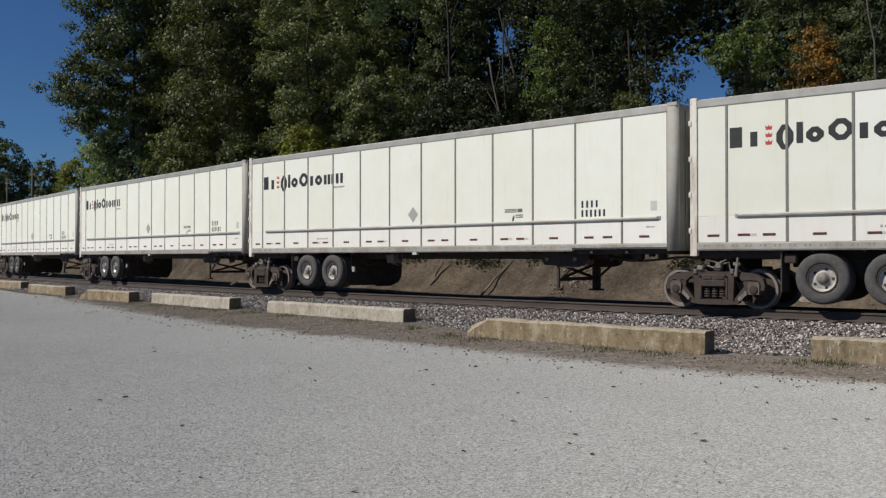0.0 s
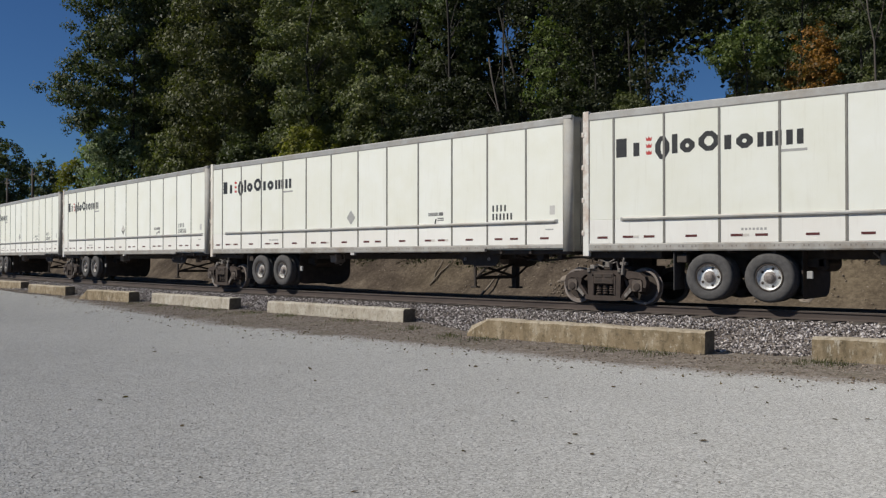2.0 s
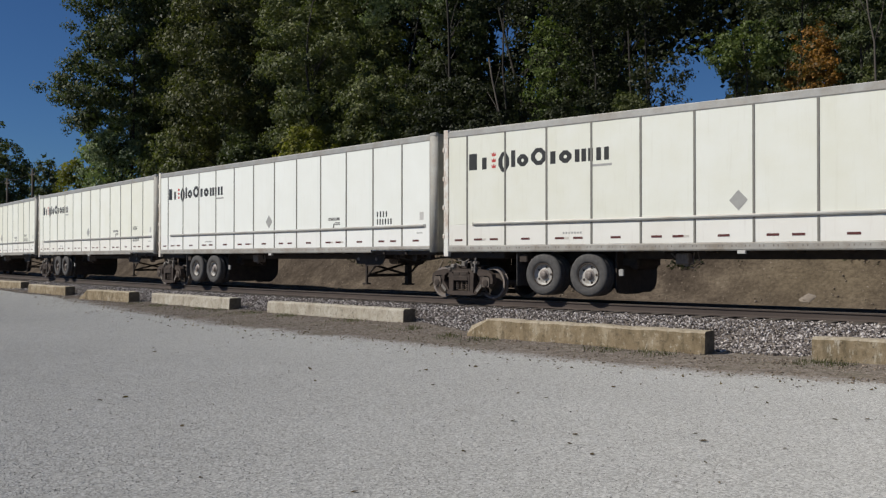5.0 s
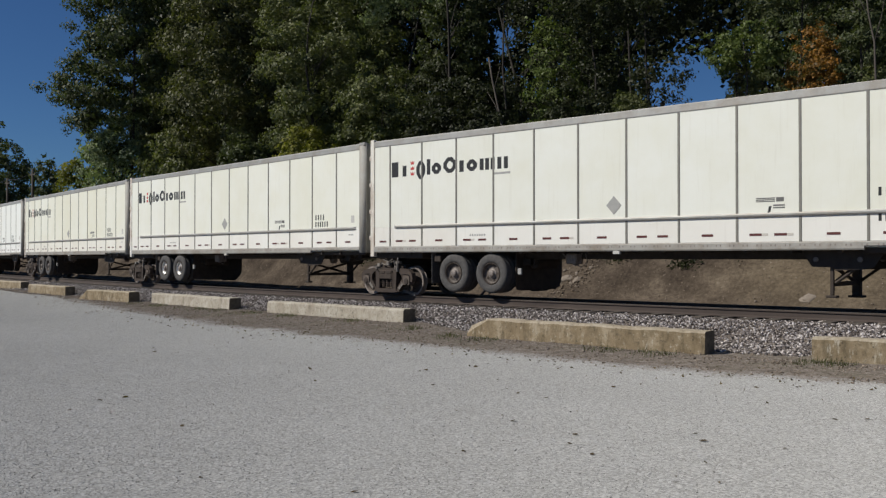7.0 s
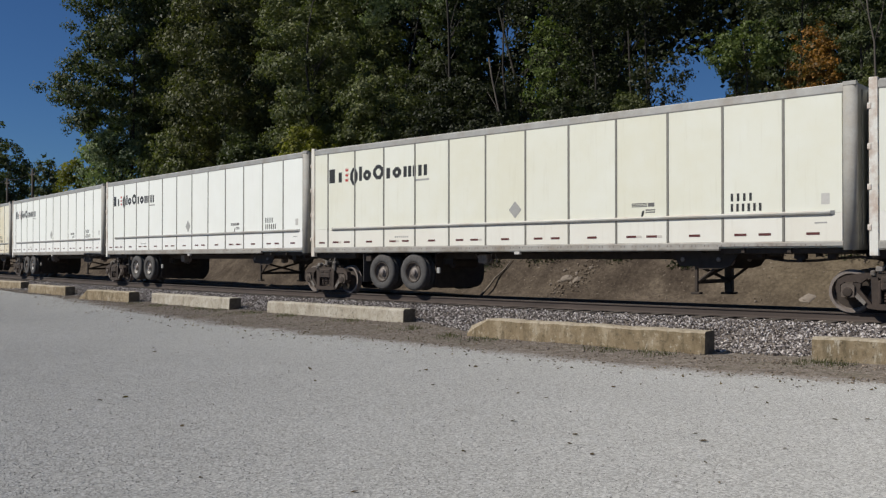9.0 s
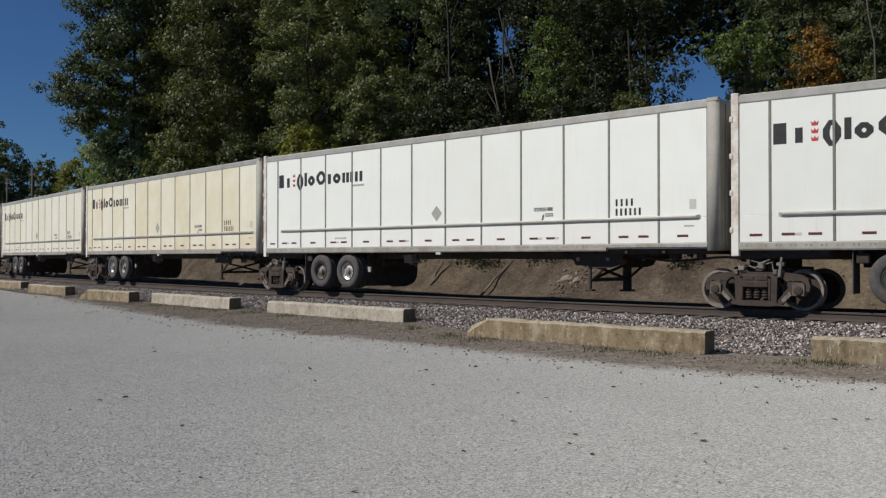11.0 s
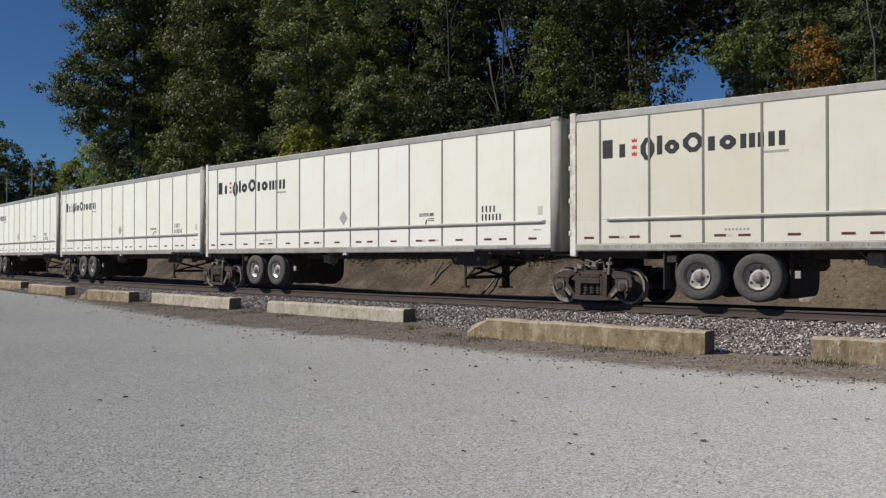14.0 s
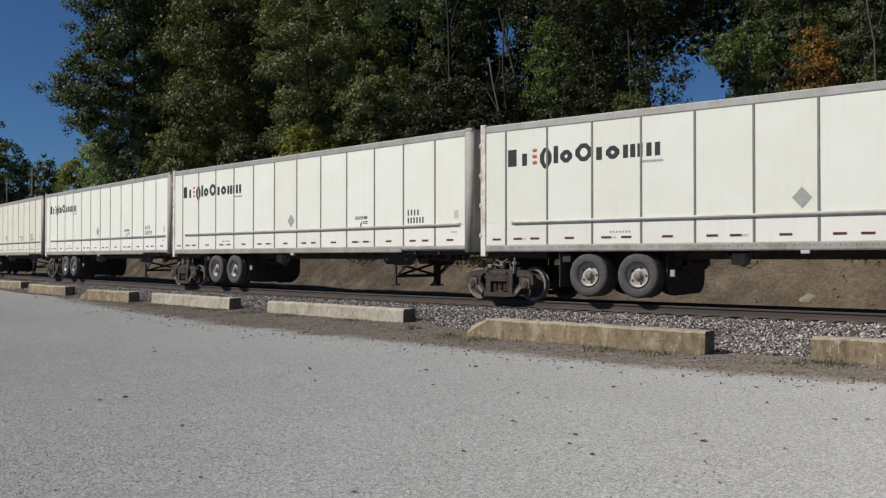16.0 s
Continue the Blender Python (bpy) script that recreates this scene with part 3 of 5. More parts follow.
# ---- trees ----
TREES = [
    (-65.3, 37.1, 5.4, 8.8, 19.4, 0.29, 'dark', 2.6),
    (-64.7, 37.8, 5.1, 15.0, 31.0, 0.29, 'dark', 2.4),
    (-65.0, 36.6, 3.2, 3.8, 13.4, 0.28, 'pale', 2.2),
    (-46.8, 34.2, 4.8, 5.6, 21.2, 0.23, 'olive', 2.6),
    (-34.4, 31.0, 3.4, 4.8, 16.9, 0.19, 'green', 2.6),
    (-33.1, 28.9, 1.9, 2.8, 7.7, 0.18, 'yellow', 2.6),
    (-29.7, 30.8, 2.3, 4.5, 11.0, 0.17, 'green', 2.2),
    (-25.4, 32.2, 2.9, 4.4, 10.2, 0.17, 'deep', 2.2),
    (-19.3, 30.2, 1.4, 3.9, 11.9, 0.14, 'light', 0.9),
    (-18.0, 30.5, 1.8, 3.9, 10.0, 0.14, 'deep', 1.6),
    (-11.1, 29.0, 1.5, 7.0, 9.0, 0.12, 'light', 2.2),
    (-8.9, 29.2, 1.1, 3.3, 8.7, 0.11, 'orange', 1.8),
    (-7.0, 29.5, 1.4, 3.2, 11.1, 0.11, 'dark', 2.2),
    (-10.6, 32.1, 2.6, 9.4, 14.1, 0.13, 'dark', 1.8),
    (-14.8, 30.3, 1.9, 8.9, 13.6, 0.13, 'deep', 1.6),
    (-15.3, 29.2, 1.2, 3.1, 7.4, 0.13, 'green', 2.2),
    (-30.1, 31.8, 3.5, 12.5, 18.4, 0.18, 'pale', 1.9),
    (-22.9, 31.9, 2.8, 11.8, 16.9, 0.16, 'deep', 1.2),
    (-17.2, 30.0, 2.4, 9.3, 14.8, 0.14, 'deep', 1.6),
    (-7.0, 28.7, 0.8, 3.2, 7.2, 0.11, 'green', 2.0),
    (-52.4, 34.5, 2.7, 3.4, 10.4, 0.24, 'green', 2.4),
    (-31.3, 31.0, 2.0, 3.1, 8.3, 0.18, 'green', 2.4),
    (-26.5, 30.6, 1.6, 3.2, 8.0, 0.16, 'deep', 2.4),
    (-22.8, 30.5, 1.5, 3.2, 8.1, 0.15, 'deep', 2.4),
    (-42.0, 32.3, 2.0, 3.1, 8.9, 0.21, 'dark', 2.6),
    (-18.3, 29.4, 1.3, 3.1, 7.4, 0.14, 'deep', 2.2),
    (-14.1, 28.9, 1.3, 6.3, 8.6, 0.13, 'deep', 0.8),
    (-11.3, 29.8, 0.7, 6.4, 7.7, 0.12, 'green', 1.6),
    (-79.3, 51.1, 7.2, 8.4, 36.3, 0.37, 'dark', 2.2),
    (-58.9, 46.9, 6.7, 7.1, 29.9, 0.30, 'dark', 2.2),
    (-47.0, 46.6, 5.1, 6.4, 26.8, 0.27, 'green', 2.0),
    (-37.3, 44.8, 4.1, 5.8, 14.8, 0.24, 'deep', 2.2),
    (-36.7, 44.8, 2.6, 6.9, 23.7, 0.24, 'dark', 1.6),
    (-27.4, 41.4, 2.5, 5.1, 20.7, 0.20, 'deep', 0.9),
    (-24.5, 43.1, 1.9, 5.0, 20.4, 0.20, 'dark', 1.4),
    (-22.1, 42.8, 2.1, 12.2, 19.7, 0.19, 'deep', 0.8),
    (-14.0, 42.2, 1.7, 4.4, 17.2, 0.17, 'dark', 2.0),
    (-11.1, 40.1, 2.2, 4.1, 15.9, 0.15, 'dark', 2.0),
    (-8.6, 40.1, 2.1, 4.0, 15.2, 0.15, 'dark', 2.0),
    (-151.5, 66.3, 4.8, 5.5, 22.2, 0.60, 'dark', 2.6),
    (-129.5, 62.2, 2.4, 5.8, 16.4, 0.53, 'dark', 2.6),
    (-85.8, 44.1, 2.0, 4.6, 11.6, 0.36, 'yellow', 2.6),
    (-169.8, 69.6, 4.7, 5.9, 28.0, 0.66, 'dark', 2.4),
    (-92.4, 51.3, 3.2, 5.0, 14.8, 0.40, 'dark', 2.4),
]


def build_tree(x, y, radius, z_low, z_top, leaf, tone, dens):
    leaf *= 0.9
    v = y - line(x)
    z0 = rest_height(x, v)
    cz, hz = (z_low + z_top) / 2, (z_top - z_low) / 2
    ratio = hz / radius
    k = int(74 + 40 * min(ratio, 3))
    # clumps of leaves, biased to the outside of the crown
    d = rng.normal(size=(k, 3))
    d /= np.linalg.norm(d, axis=1)[:, None]
    rad = rng.uniform(0.12, 1.0, k) ** 0.38 * rng.choice([1.0, 1.0, 1.0, 1.12, 1.28], k)
    cen = d * rad[:, None] * np.array([radius * 0.86, radius * 0.86, hz * 0.88])
    size = np.where(rad > 1.0, 0.62, 1.0) * rng.uniform(0.09, 0.27, k) * radius * min(1.25, ratio ** 0.33 + 0.05)
    area = math.pi * radius * hz
    n = int(min(42000, dens * 1.8 * area / (leaf * leaf * 0.36)))
    w = size ** 2
    which = rng.choice(k, n, p=w / w.sum())
    o = rng.normal(size=(n, 3))
    o /= np.linalg.norm(o, axis=1)[:, None]
    o *= (rng.uniform(0.1, 1.0, n) ** 0.55)[:, None] * np.array([1.0, 1.0, 0.5])
    pos = cen[which] + o * size[which][:, None]
    pos += rng.normal(size=(n, 3)) * leaf * 0.4
    pos += np.array([0, 0, cz])
    # each leaf a folded diamond, drooping outward
    whole = (pos - np.array([0, 0, cz])) / np.array([radius, radius, hz])
    out = o * 1.1 + whole * 0.5 + rng.normal(size=(n, 3)) * 0.45 + np.array([0, 0, 0.3])
    out /= np.linalg.norm(out, axis=1)[:, None]
    a = np.cross(out, rng.normal(size=(n, 3)))
    a /= np.linalg.norm(a, axis=1)[:, None]
    b = np.cross(out, a)
    ln = leaf * rng.uniform(0.55, 1.3, n)[:, None]
    verts = np.stack([pos - a * ln * 0.5, pos + b * ln * 0.32 + out * ln * 0.1, pos + a * ln * 0.55 - out * ln * 0.12, pos - b * ln * 0.32 + out * ln * 0.1], axis=1).reshape(-1, 3)
    faces = np.arange(4 * n).reshape(n, 4)
    verts[:, 2] -= z0
    crown = mesh_arrays("crown", verts, faces)
    tree = empty("tree")
    names = {"dark": "dark green", "deep": "very dark green", "green": "mid-green", "light": "sunlit light green", "olive": "olive-brown", "pale": "pale grey-green", "yellow": "yellow-green", "orange": "orange autumn"}
    tall = "tall tree" if z_top - z0 > 7 else "bushy young tree"
    part("crown", crown, LEAF[tone], tree, names[tone] + " leafy crown")
    bm = bmesh.new()
    r0 = max(0.045, (0.0075 if z_low < 8 else 0.0045) * (z_top - z0))
    lean = rng.normal(size=2) * 0.09
    h = cz + hz * 0.55 - z0
    bow, ph = 0.03 * h * rng.uniform(0.5, 1.3), rng.uniform(0, 6, 2)
    lean = lean * (1.4 if z_low < 8 else 0.8)
    pts = [(lean[0] * t * h + bow * t * math.sin(6 * t + ph[0]), lean[1] * t * h + bow * t * math.sin(5 * t + ph[1]), t * h - (0.3 if t == 0 else 0)) for t in (0, 0.12, 0.3, 0.5, 0.7, 0.86, 1.0)]
    tube(bm, pts, [r0 * 1.35, r0, r0 * 0.88, r0 * 0.74, r0 * 0.55, r0 * 0.36, r0 * 0.14], 8)
    for c in range(min(k, 16)):
        tip = Vector(cen[c]) + Vector((0, 0, cz - z0))
        t = min(0.95, max(0.25, (tip.z - 0.5 * hz * rng.uniform(0.3, 0.9)) / h))
        start = Vector((lean[0] * t * h, lean[1] * t * h, t * h))
        mid = start.lerp(tip, 0.5) + Vector((0, 0, 0.1 * radius)) + Vector(rng.normal(size=3)) * 0.05 * radius
        rr = r0 * (0.5 - 0.3 * t)
        tube(bm, [start, mid, tip], [rr, rr * 0.6, rr * 0.18], 5)
    part("trunk", bm, M["bark"], tree, "grey-brown bark trunk and limbs", smooth=True)
    tree.matrix_basis = Matrix.Translation((x, y, z0))
    tagged(tree, f"{tall} with {names[tone]} leaves on the earth bank", "tree", "trees behind the railway")


for row in TREES:
    build_tree(*row)


# ---- trailers ----
LENGTH, WIDTH = 16.42, 2.59
Z_SILL, Z_PANEL, Z_CANT, Z_ROOF = 1.17, 1.345, 4.265, 4.44
SEAMS_AT = (0.78, 2.02, 3.28, 4.55, 5.84, 7.14, 8.45, 9.76, 11.09, 12.41, 13.70, 15.00)
SEAMS = len(SEAMS_AT)
GEAR_X, Z_KICK = 12.90, 1.905


def tyre_bm(width=0.27, r=0.525):
    w = width / 2
    return lathe(bmesh.new(), [(0.29, -w * 0.8), (0.33, -w), (0.46, -w * 1.02), (0.505, -w * 0.82), (r, -w * 0.55), (r, -0.03), (r - 0.012, -0.022), (r - 0.012, 0.022), (r, 0.03), (r, w * 0.55), (0.505, w * 0.82), (0.46, w * 1.02), (0.33, w), (0.29, w * 0.8)], (0, 0, 0), 32, True)


def rim_bm():
    bm = bmesh.new()
    # a dished disc round a raised centre, with dark discs for hand holes
    lathe(bm, [(0.292, -0.128), (0.272, -0.132), (0.262, -0.115), (0.252, -0.07), (0.215, -0.045), (0.16, -0.05), (0.13, -0.06), (0.12, 0.05), (0.25, 0.08), (0.292, 0.12)], (0, 0, 0), 30, True)
    for f in bm.faces:
        c = f.calc_center_median()
        f.material_index = 1 if math.hypot(c.x, c.z) > 0.258 else 0
    # hand holes stay closed; the shade inside is the discs' dark colour
    for i in range(5):
        a = 2 * math.pi * i / 5
        made = lathe(bmesh.new(), [(0.03, 0.0), (0.03, 0.01)], (0.192 * math.cos(a), -0.056, 0.192 * math.sin(a)), 10)
        me = bpy.data.meshes.new("hole")
        for f in made.faces:
            f.material_index = 1
        made.to_mesh(me)
        made.free()
        bm.from_mesh(me)
        bpy.data.meshes.remove(me)
    return bm


def hub_bm():
    return lathe(bmesh.new(), [(0.135, -0.04), (0.13, -0.065), (0.10, -0.08), (0.08, -0.125), (0.045, -0.14)], (0, 0, 0), 18)


# kinds, widths, heights and drops of the plain shapes that stand for the wordmark
GLYPHS = (("bar", 1.25, 1.0, 0), ("bar", 0.7, 0.72, 0), ("", 0.75, 0, 0), ("ring", 1.1, 0.95, -0.25), ("bar", 0.45, 1.0, 0), ("ring", 1.1, 0.72, 0), ("ring", 1.5, 1.0, 0), ("bar", 0.72, 0.72, 0), ("ring", 1.15, 0.72, 0), ("bars", 1.6, 0.72, 0), ("bars", 1.1, 0.72, 0))


def glyph_bm(kind, w, h):
    """A plain mark: an upright bar or a hollow rounded ring."""
    bm = bmesh.new()
    s = 0.13
    if kind == "ring":
        ox, oz, c = w / 2, h / 2, 0.34
        ring = ((-1, -c), (-c, -1), (c, -1), (1, -c), (1, c), (c, 1), (-c, 1), (-1, c))
        rows = [[bm.verts.new((ox + a * rx, y, oz + e * rz)) for a, e in ring] for rx, rz, y in ((ox, oz, 0.001), (ox, oz, -0.006), (ox - s, oz - s * 0.85, -0.006))]
        for p, q in zip(rows, rows[1:]):
            for i in range(8):
                bm.faces.new((p[i], p[(i + 1) % 8], q[(i + 1) % 8], q[i]))
        bmesh.ops.recalc_face_normals(bm, faces=bm.faces)
    else:
        wide = max(s, w * 0.68) if kind == "bar" else s
        x = (w - wide) * 0.4 if kind == "bar" else 0.0
        box(bm, x, x + wide, -0.006, 0.001, 0, h)
    return bm


SHARED = {}


def shared(key, make):
    """One mesh for alike pieces."""
    if key not in SHARED:
        bm = make()
        me = bpy.data.meshes.new(key)
        bm.to_mesh(me)
        bm.free()
        SHARED[key] = me
    return SHARED[key]


def placed(name, key, make, material, parent, x=0, y=0, z=0, label="", smooth=False):
    me = shared(key, make)
    if not me.materials:
        me.materials.append(material)
        if smooth:
            me.polygons.foreach_set("use_smooth", [True] * len(me.polygons))
    ob = new(name, me)
    ob.parent = parent
    ob.location = (x, y, z)
    return tagged(ob, label)


def panel_bm(w, low, high):
    return boxed(0.018, w - 0.018, -0.004, 0.03, low, high, 0.006)


def build_trailer(number, tone, slide, label):
    t = empty("semi_trailer")
    paint = PAINTS[tone]
    edges = [0.14, *SEAMS_AT, LENGTH - 0.25]
    # skin, one sheet between each pair of seams; each tone has its own sheets
    for i, (a, b) in enumerate(zip(edges, edges[1:])):
        w = round(b - a, 3)
        placed("side_panel", f"side_panel_{tone}_{w}", lambda w=w: panel_bm(w, Z_KICK, Z_CANT), paint, t, a)
        placed("kick_panel", f"kick_panel_{tone}_{w}", lambda w=w: panel_bm(w, Z_PANEL, Z_KICK), KICKS[tone], t, a, label="scuffed white kick panel")
    for x in edges[1:-1]:
        placed("seam_strip", "seam_strip", lambda: boxed(-0.028, 0.028, -0.016, 0.006, Z_PANEL, Z_CANT, 0.006), M["seam"], t, x, label="grey riveted seam strip")

    def body():
        bm = boxed(0.05, LENGTH - 0.10, 0.03, WIDTH, Z_SILL + 0.05, Z_ROOF - 0.03)
        return bm
    placed("body", "trailer_body_" + tone, body, paint, t)
    placed("roof", "trailer_roof", lambda: boxed(0.03, LENGTH - 0.05, 0.02, WIDTH - 0.02, Z_ROOF - 0.028, Z_ROOF + 0.012, 0.012, 2), M["trim"], t, label="aluminium roof sheet")
    placed("top_rail", "top_rail", lambda: slab_x([(-0.012, Z_CANT), (-0.018, Z_CANT + 0.02), (-0.014, Z_ROOF - 0.03), (0.02, Z_ROOF + 0.004), (0.05, Z_ROOF), (0.05, Z_CANT)], 0.14, LENGTH - 0.25), M["trim"], t, label="grey aluminium top rail")
    placed("bottom_rail", "bottom_rail", lambda: slab_x([(-0.012, Z_PANEL), (-0.02, Z_PANEL - 0.02), (-0.02, Z_SILL + 0.03), (-0.004, Z_SILL), (0.06, Z_SILL), (0.06, Z_PANEL)], 0.14, 13.62), M["bottom_trim"], t, label="dusty grey bottom rail")
    placed("bottom_rail", "front_bottom_rail", lambda: slab_x([(-0.012, Z_PANEL), (-0.02, Z_PANEL - 0.02), (-0.02, Z_SILL + 0.085), (-0.004, Z_SILL + 0.07), (0.06, Z_SILL + 0.07), (0.06, Z_PANEL)], 13.62, LENGTH - 0.25), M["bottom_trim"], t, label="dusty grey front bottom rail")
    tagged(placed("rivet_row", "rivet_row", rivet_bm, M["hub"], t), "row of dark rivets", kind="stuff")
    placed("rub_rail", "rub_rail", lambda: rub_rail_bm(), M["trim"], t, label="rounded grey rub rail")
    post = "rust_post" if number in RUSTY else "post"
    for y in (0, WIDTH - 0.08):
        placed("rear_post", "rear_" + post, lambda: boxed(-0.02, 0.14, -0.022, 0.10, Z_SILL - 0.12, Z_ROOF + 0.05, 0.01), M[post], t, 0, y, 0, "rusted rear corner post" if number in RUSTY else "white rear corner post with rust streaks")
    for k in range(4):
        placed("hinge", "hinge", lambda: boxed(-0.05, 0.02, -0.035, 0.0, -0.06, 0.06, 0.008), M["post"], t, 0, 0, 1.6 + k * 0.78, "rusty door hinge")
    for k in range(2):
        placed("rear_door", "rear_door", lambda: boxed(-0.015, 0.05, 0.0, 1.17, Z_SILL, Z_ROOF - 0.08, 0.008), paint, t, 0, 0.11 + k * 1.19)
    placed("front_post", "front_post", front_post_bm, M["corner"], t, label="dull grey rounded front corner post", smooth=True)
    placed("corner_cap", "corner_cap", lambda: boxed(LENGTH - 0.26, LENGTH + 0.004, -0.02, 0.08, Z_ROOF - 0.06, Z_ROOF + 0.03, 0.012), M["trim"], t, label="grey roof corner cap")
    placed("front_wall", "front_wall", lambda: front_wall_bm(), M["nose"], t, label="dark ribbed front wall")
    for k in range(6):
        placed("front_rib", "front_rib", lambda: boxed(LENGTH - 0.02, LENGTH + 0.012, -0.04, 0.04, Z_SILL + 0.1, Z_ROOF - 0.1, 0.006), M["nose"], t, 0, 0.4 + k * 0.38)
    # markings
    x = 0.76
    for kind, wd, hi, dn in GLYPHS:
        if hi:
            bot, top = 3.34 + dn * 0.43, 3.34 + hi * 0.43
            count = round(wd * 1.9) if kind == "bars" else 1
            for i in range(count):
                step = (wd * 0.31 - 0.13) / max(1, count - 1)
                placed("wordmark_block", f"wordmark_{kind}_{wd}_{hi}_{dn}", lambda: glyph_bm(kind, wd * 0.31, top - bot), M["black"], t, x + wd * 0.03 + i * step, 0, bot, "bold black wordmark shape")
        x += wd * 0.377
    for k in range(3):
        placed("red_mark", "red_mark", lambda: slab(bmesh.new(), [(-0.06, -0.045), (0.06, -0.045), (0.075, 0.05), (0.03, 0.01), (0.0, 0.065), (-0.03, 0.01), (-0.075, 0.05)], -0.006, 0.001), M["red"], t, 1.66, 0, 3.40 + 0.155 * k, "small red emblem")
    placed("fine_marking", "fine_marking", lambda: boxed(0, 0.52, -0.006, 0.001, 0, 0.055), M["grey_mark"], t, 4.58, 0, 3.20)
    placed("placard", "placard", lambda: slab(bmesh.new(), [(-0.20, 0), (0, -0.22), (0.20, 0), (0, 0.22)], -0.010, 0.002), M["grey_mark"], t, 8.12, 0, 2.25, "grey diamond placard holder")
    if number == 0:
        placed("placard_sheet", "placard_sheet", lambda: slab(bmesh.new(), [(-0.165, 0), (0, -0.185), (0.165, 0), (0, 0.185)], -0.014, -0.009), M["silver_tape"], t, 8.12, 0, 2.25, "white diamond placard sheet")
        placed("placard_mark", "placard_mark", lambda: slab(bmesh.new(), [(-0.10, -0.04), (0, -0.15), (0.10, -0.04)], -0.018, -0.013), M["black"], t, 8.12, 0, 2.25)
    lift = -0.27 if number == -3 else 0.0
    placed("emblem_bar", "emblem_bar", lambda: emblem_bm(), M["dark_mark"], t, 11.5, 0, 1.98, "faded grey emblem bars")
    placed("emblem_mark", "emblem_mark", lambda: slab(bmesh.new(), [(0.24, 0), (0.3, 0.02), (0.33, 0.15), (0.27, 0.13)], -0.006, 0.001), M["black"], t, 11.5, 0, 1.95)
    for k in range(10):
        row, col = (0, k) if k < 4 else (1, k - 4)
        placed("code_mark", f"code_mark_{row}", lambda: boxed(0, 0.055, -0.006, 0.001, 0, 0.165), M["black"], t, 13.88 + col * (0.135, 0.122)[row], 0, (2.215, 1.995 + lift)[row])
    for k in range(SEAMS + 1):
        a, b = edges[k], edges[k + 1]
        mid = (a + b) / 2
        if k == 0:
            spots = (mid + 0.03,)
        else:
            spots = (mid - 0.26, mid + 0.26) if k % 2 else (mid,)
        for s in spots:
            placed("reflector", "reflector", lambda: boxed(-0.13, 0.13, -0.009, 0.001, -0.026, 0.026, 0.0), M["reflector"], t, s, 0, 1.50 if k else 1.49, "dull red reflector strip")
            if (k * 7 + int(s * 10)) % 3 == 0:
                placed("reflector", "silver_reflector", lambda: boxed(-0.06, 0.06, -0.009, 0.001, -0.026, 0.026, 0.0), M["silver_tape"], t, s + 0.2, 0, 1.50, "silver reflector strip")
    tagged(placed("fine_marking", "fine_marking_b", lambda: bars_bm(7, 0.05, 0.05, 0.03), M["grey_mark"], t, 3.75, 0, 1.60), kind="stuff")
    placed("stencil_patch", "stencil_patch", lambda: boxed(0, 0.16, -0.006, 0.001, 0, 0.22), M["plate"], t, 15.75, 0, 2.08)
    placed("stencil_patch", "stencil_patch_b", lambda: boxed(0, 0.24, -0.006, 0.001, 0, 0.03), M["grey_mark"], t, 15.62, 0, 1.70)
    # underframe
    for y in (0.72, WIDTH - 0.84):
        placed("chassis_beam", "chassis_beam", lambda: boxed(0.15, 14.3, 0, 0.12, 0.98, Z_SILL + 0.06, 0.01), M["steel"], t, 0, y, 0, "dark steel underframe beam")
    for k in range(16):
        placed("cross_member", "cross_member", lambda: boxed(0, 0.07, 0.06, WIDTH - 0.06, Z_SILL - 0.05, Z_SILL + 0.06), M["steel"], t, 0.5 + k * 0.97)
    placed("rear_bolster", "rear_bolster", lambda: boxed(0.0, 1.9, 0.15, WIDTH - 0.15, 1.0, Z_SILL + 0.02, 0.02), M["steel"], t)
    placed("kingpin_plate", "kingpin_plate", lambda: boxed(13.55, LENGTH - 0.12, 0.12, WIDTH - 0.12, 1.10, Z_SILL + 0.09, 0.02), M["steel"], t)
    placed("side_bracket", "side_bracket", lambda: boxed(-0.09, 0.09, -0.01, 0.08, 1.10, Z_SILL + 0.01, 0.006), M["plate"], t, 8.18, 0, 0, "pale metal side bracket")
    placed("slider_frame", "slider_frame", slider_bm, M["steel"], t, slide)
    for ax in (3.08, 4.37):
        placed("axle", "axle", lambda: lathe(bmesh.new(), [(0.065, 0.2), (0.065, WIDTH - 0.2)], (0, 0, 0), 12), M["steel"], t, slide + ax, 0, 0.60)
        for y, outer in ((0.17, True), (0.50, False), (WIDTH - 0.50, False), (WIDTH - 0.17, False)):
            ty = placed("tyre", "tyre", tyre_bm, M["tyre"], t, slide + ax, y, 0.60, "dusty black road tyre", smooth=True)
            if outer:
                look_of = "bright_rim" if (number, 0 if ax < 3.5 else 1) in SHINY else "grey_rim" if number in GREY else "rim"
                words = {"bright_rim": "bright dished wheel rim", "grey_rim": "dusty grey dished wheel rim", "rim": "rust-brown dished wheel rim"}
                rim = placed("rim", look_of, rim_bm, M[look_of], ty, 0, 0.0, 0, words[look_of])
                if len(rim.data.materials) < 2:
                    rim.data.materials.append(M["steel"])
                placed("hub", "hub", hub_bm, M["hub"], ty, 0, 0.0, 0, "dark greasy axle hub")
            else:
                placed("wheel_disc", "wheel_disc", lambda: lathe(bmesh.new(), [(0.30, -0.06), (0.12, 0.0), (0.12, 0.03), (0.30, 0.06)], (0, 0, 0), 20, True), M["steel"], ty)
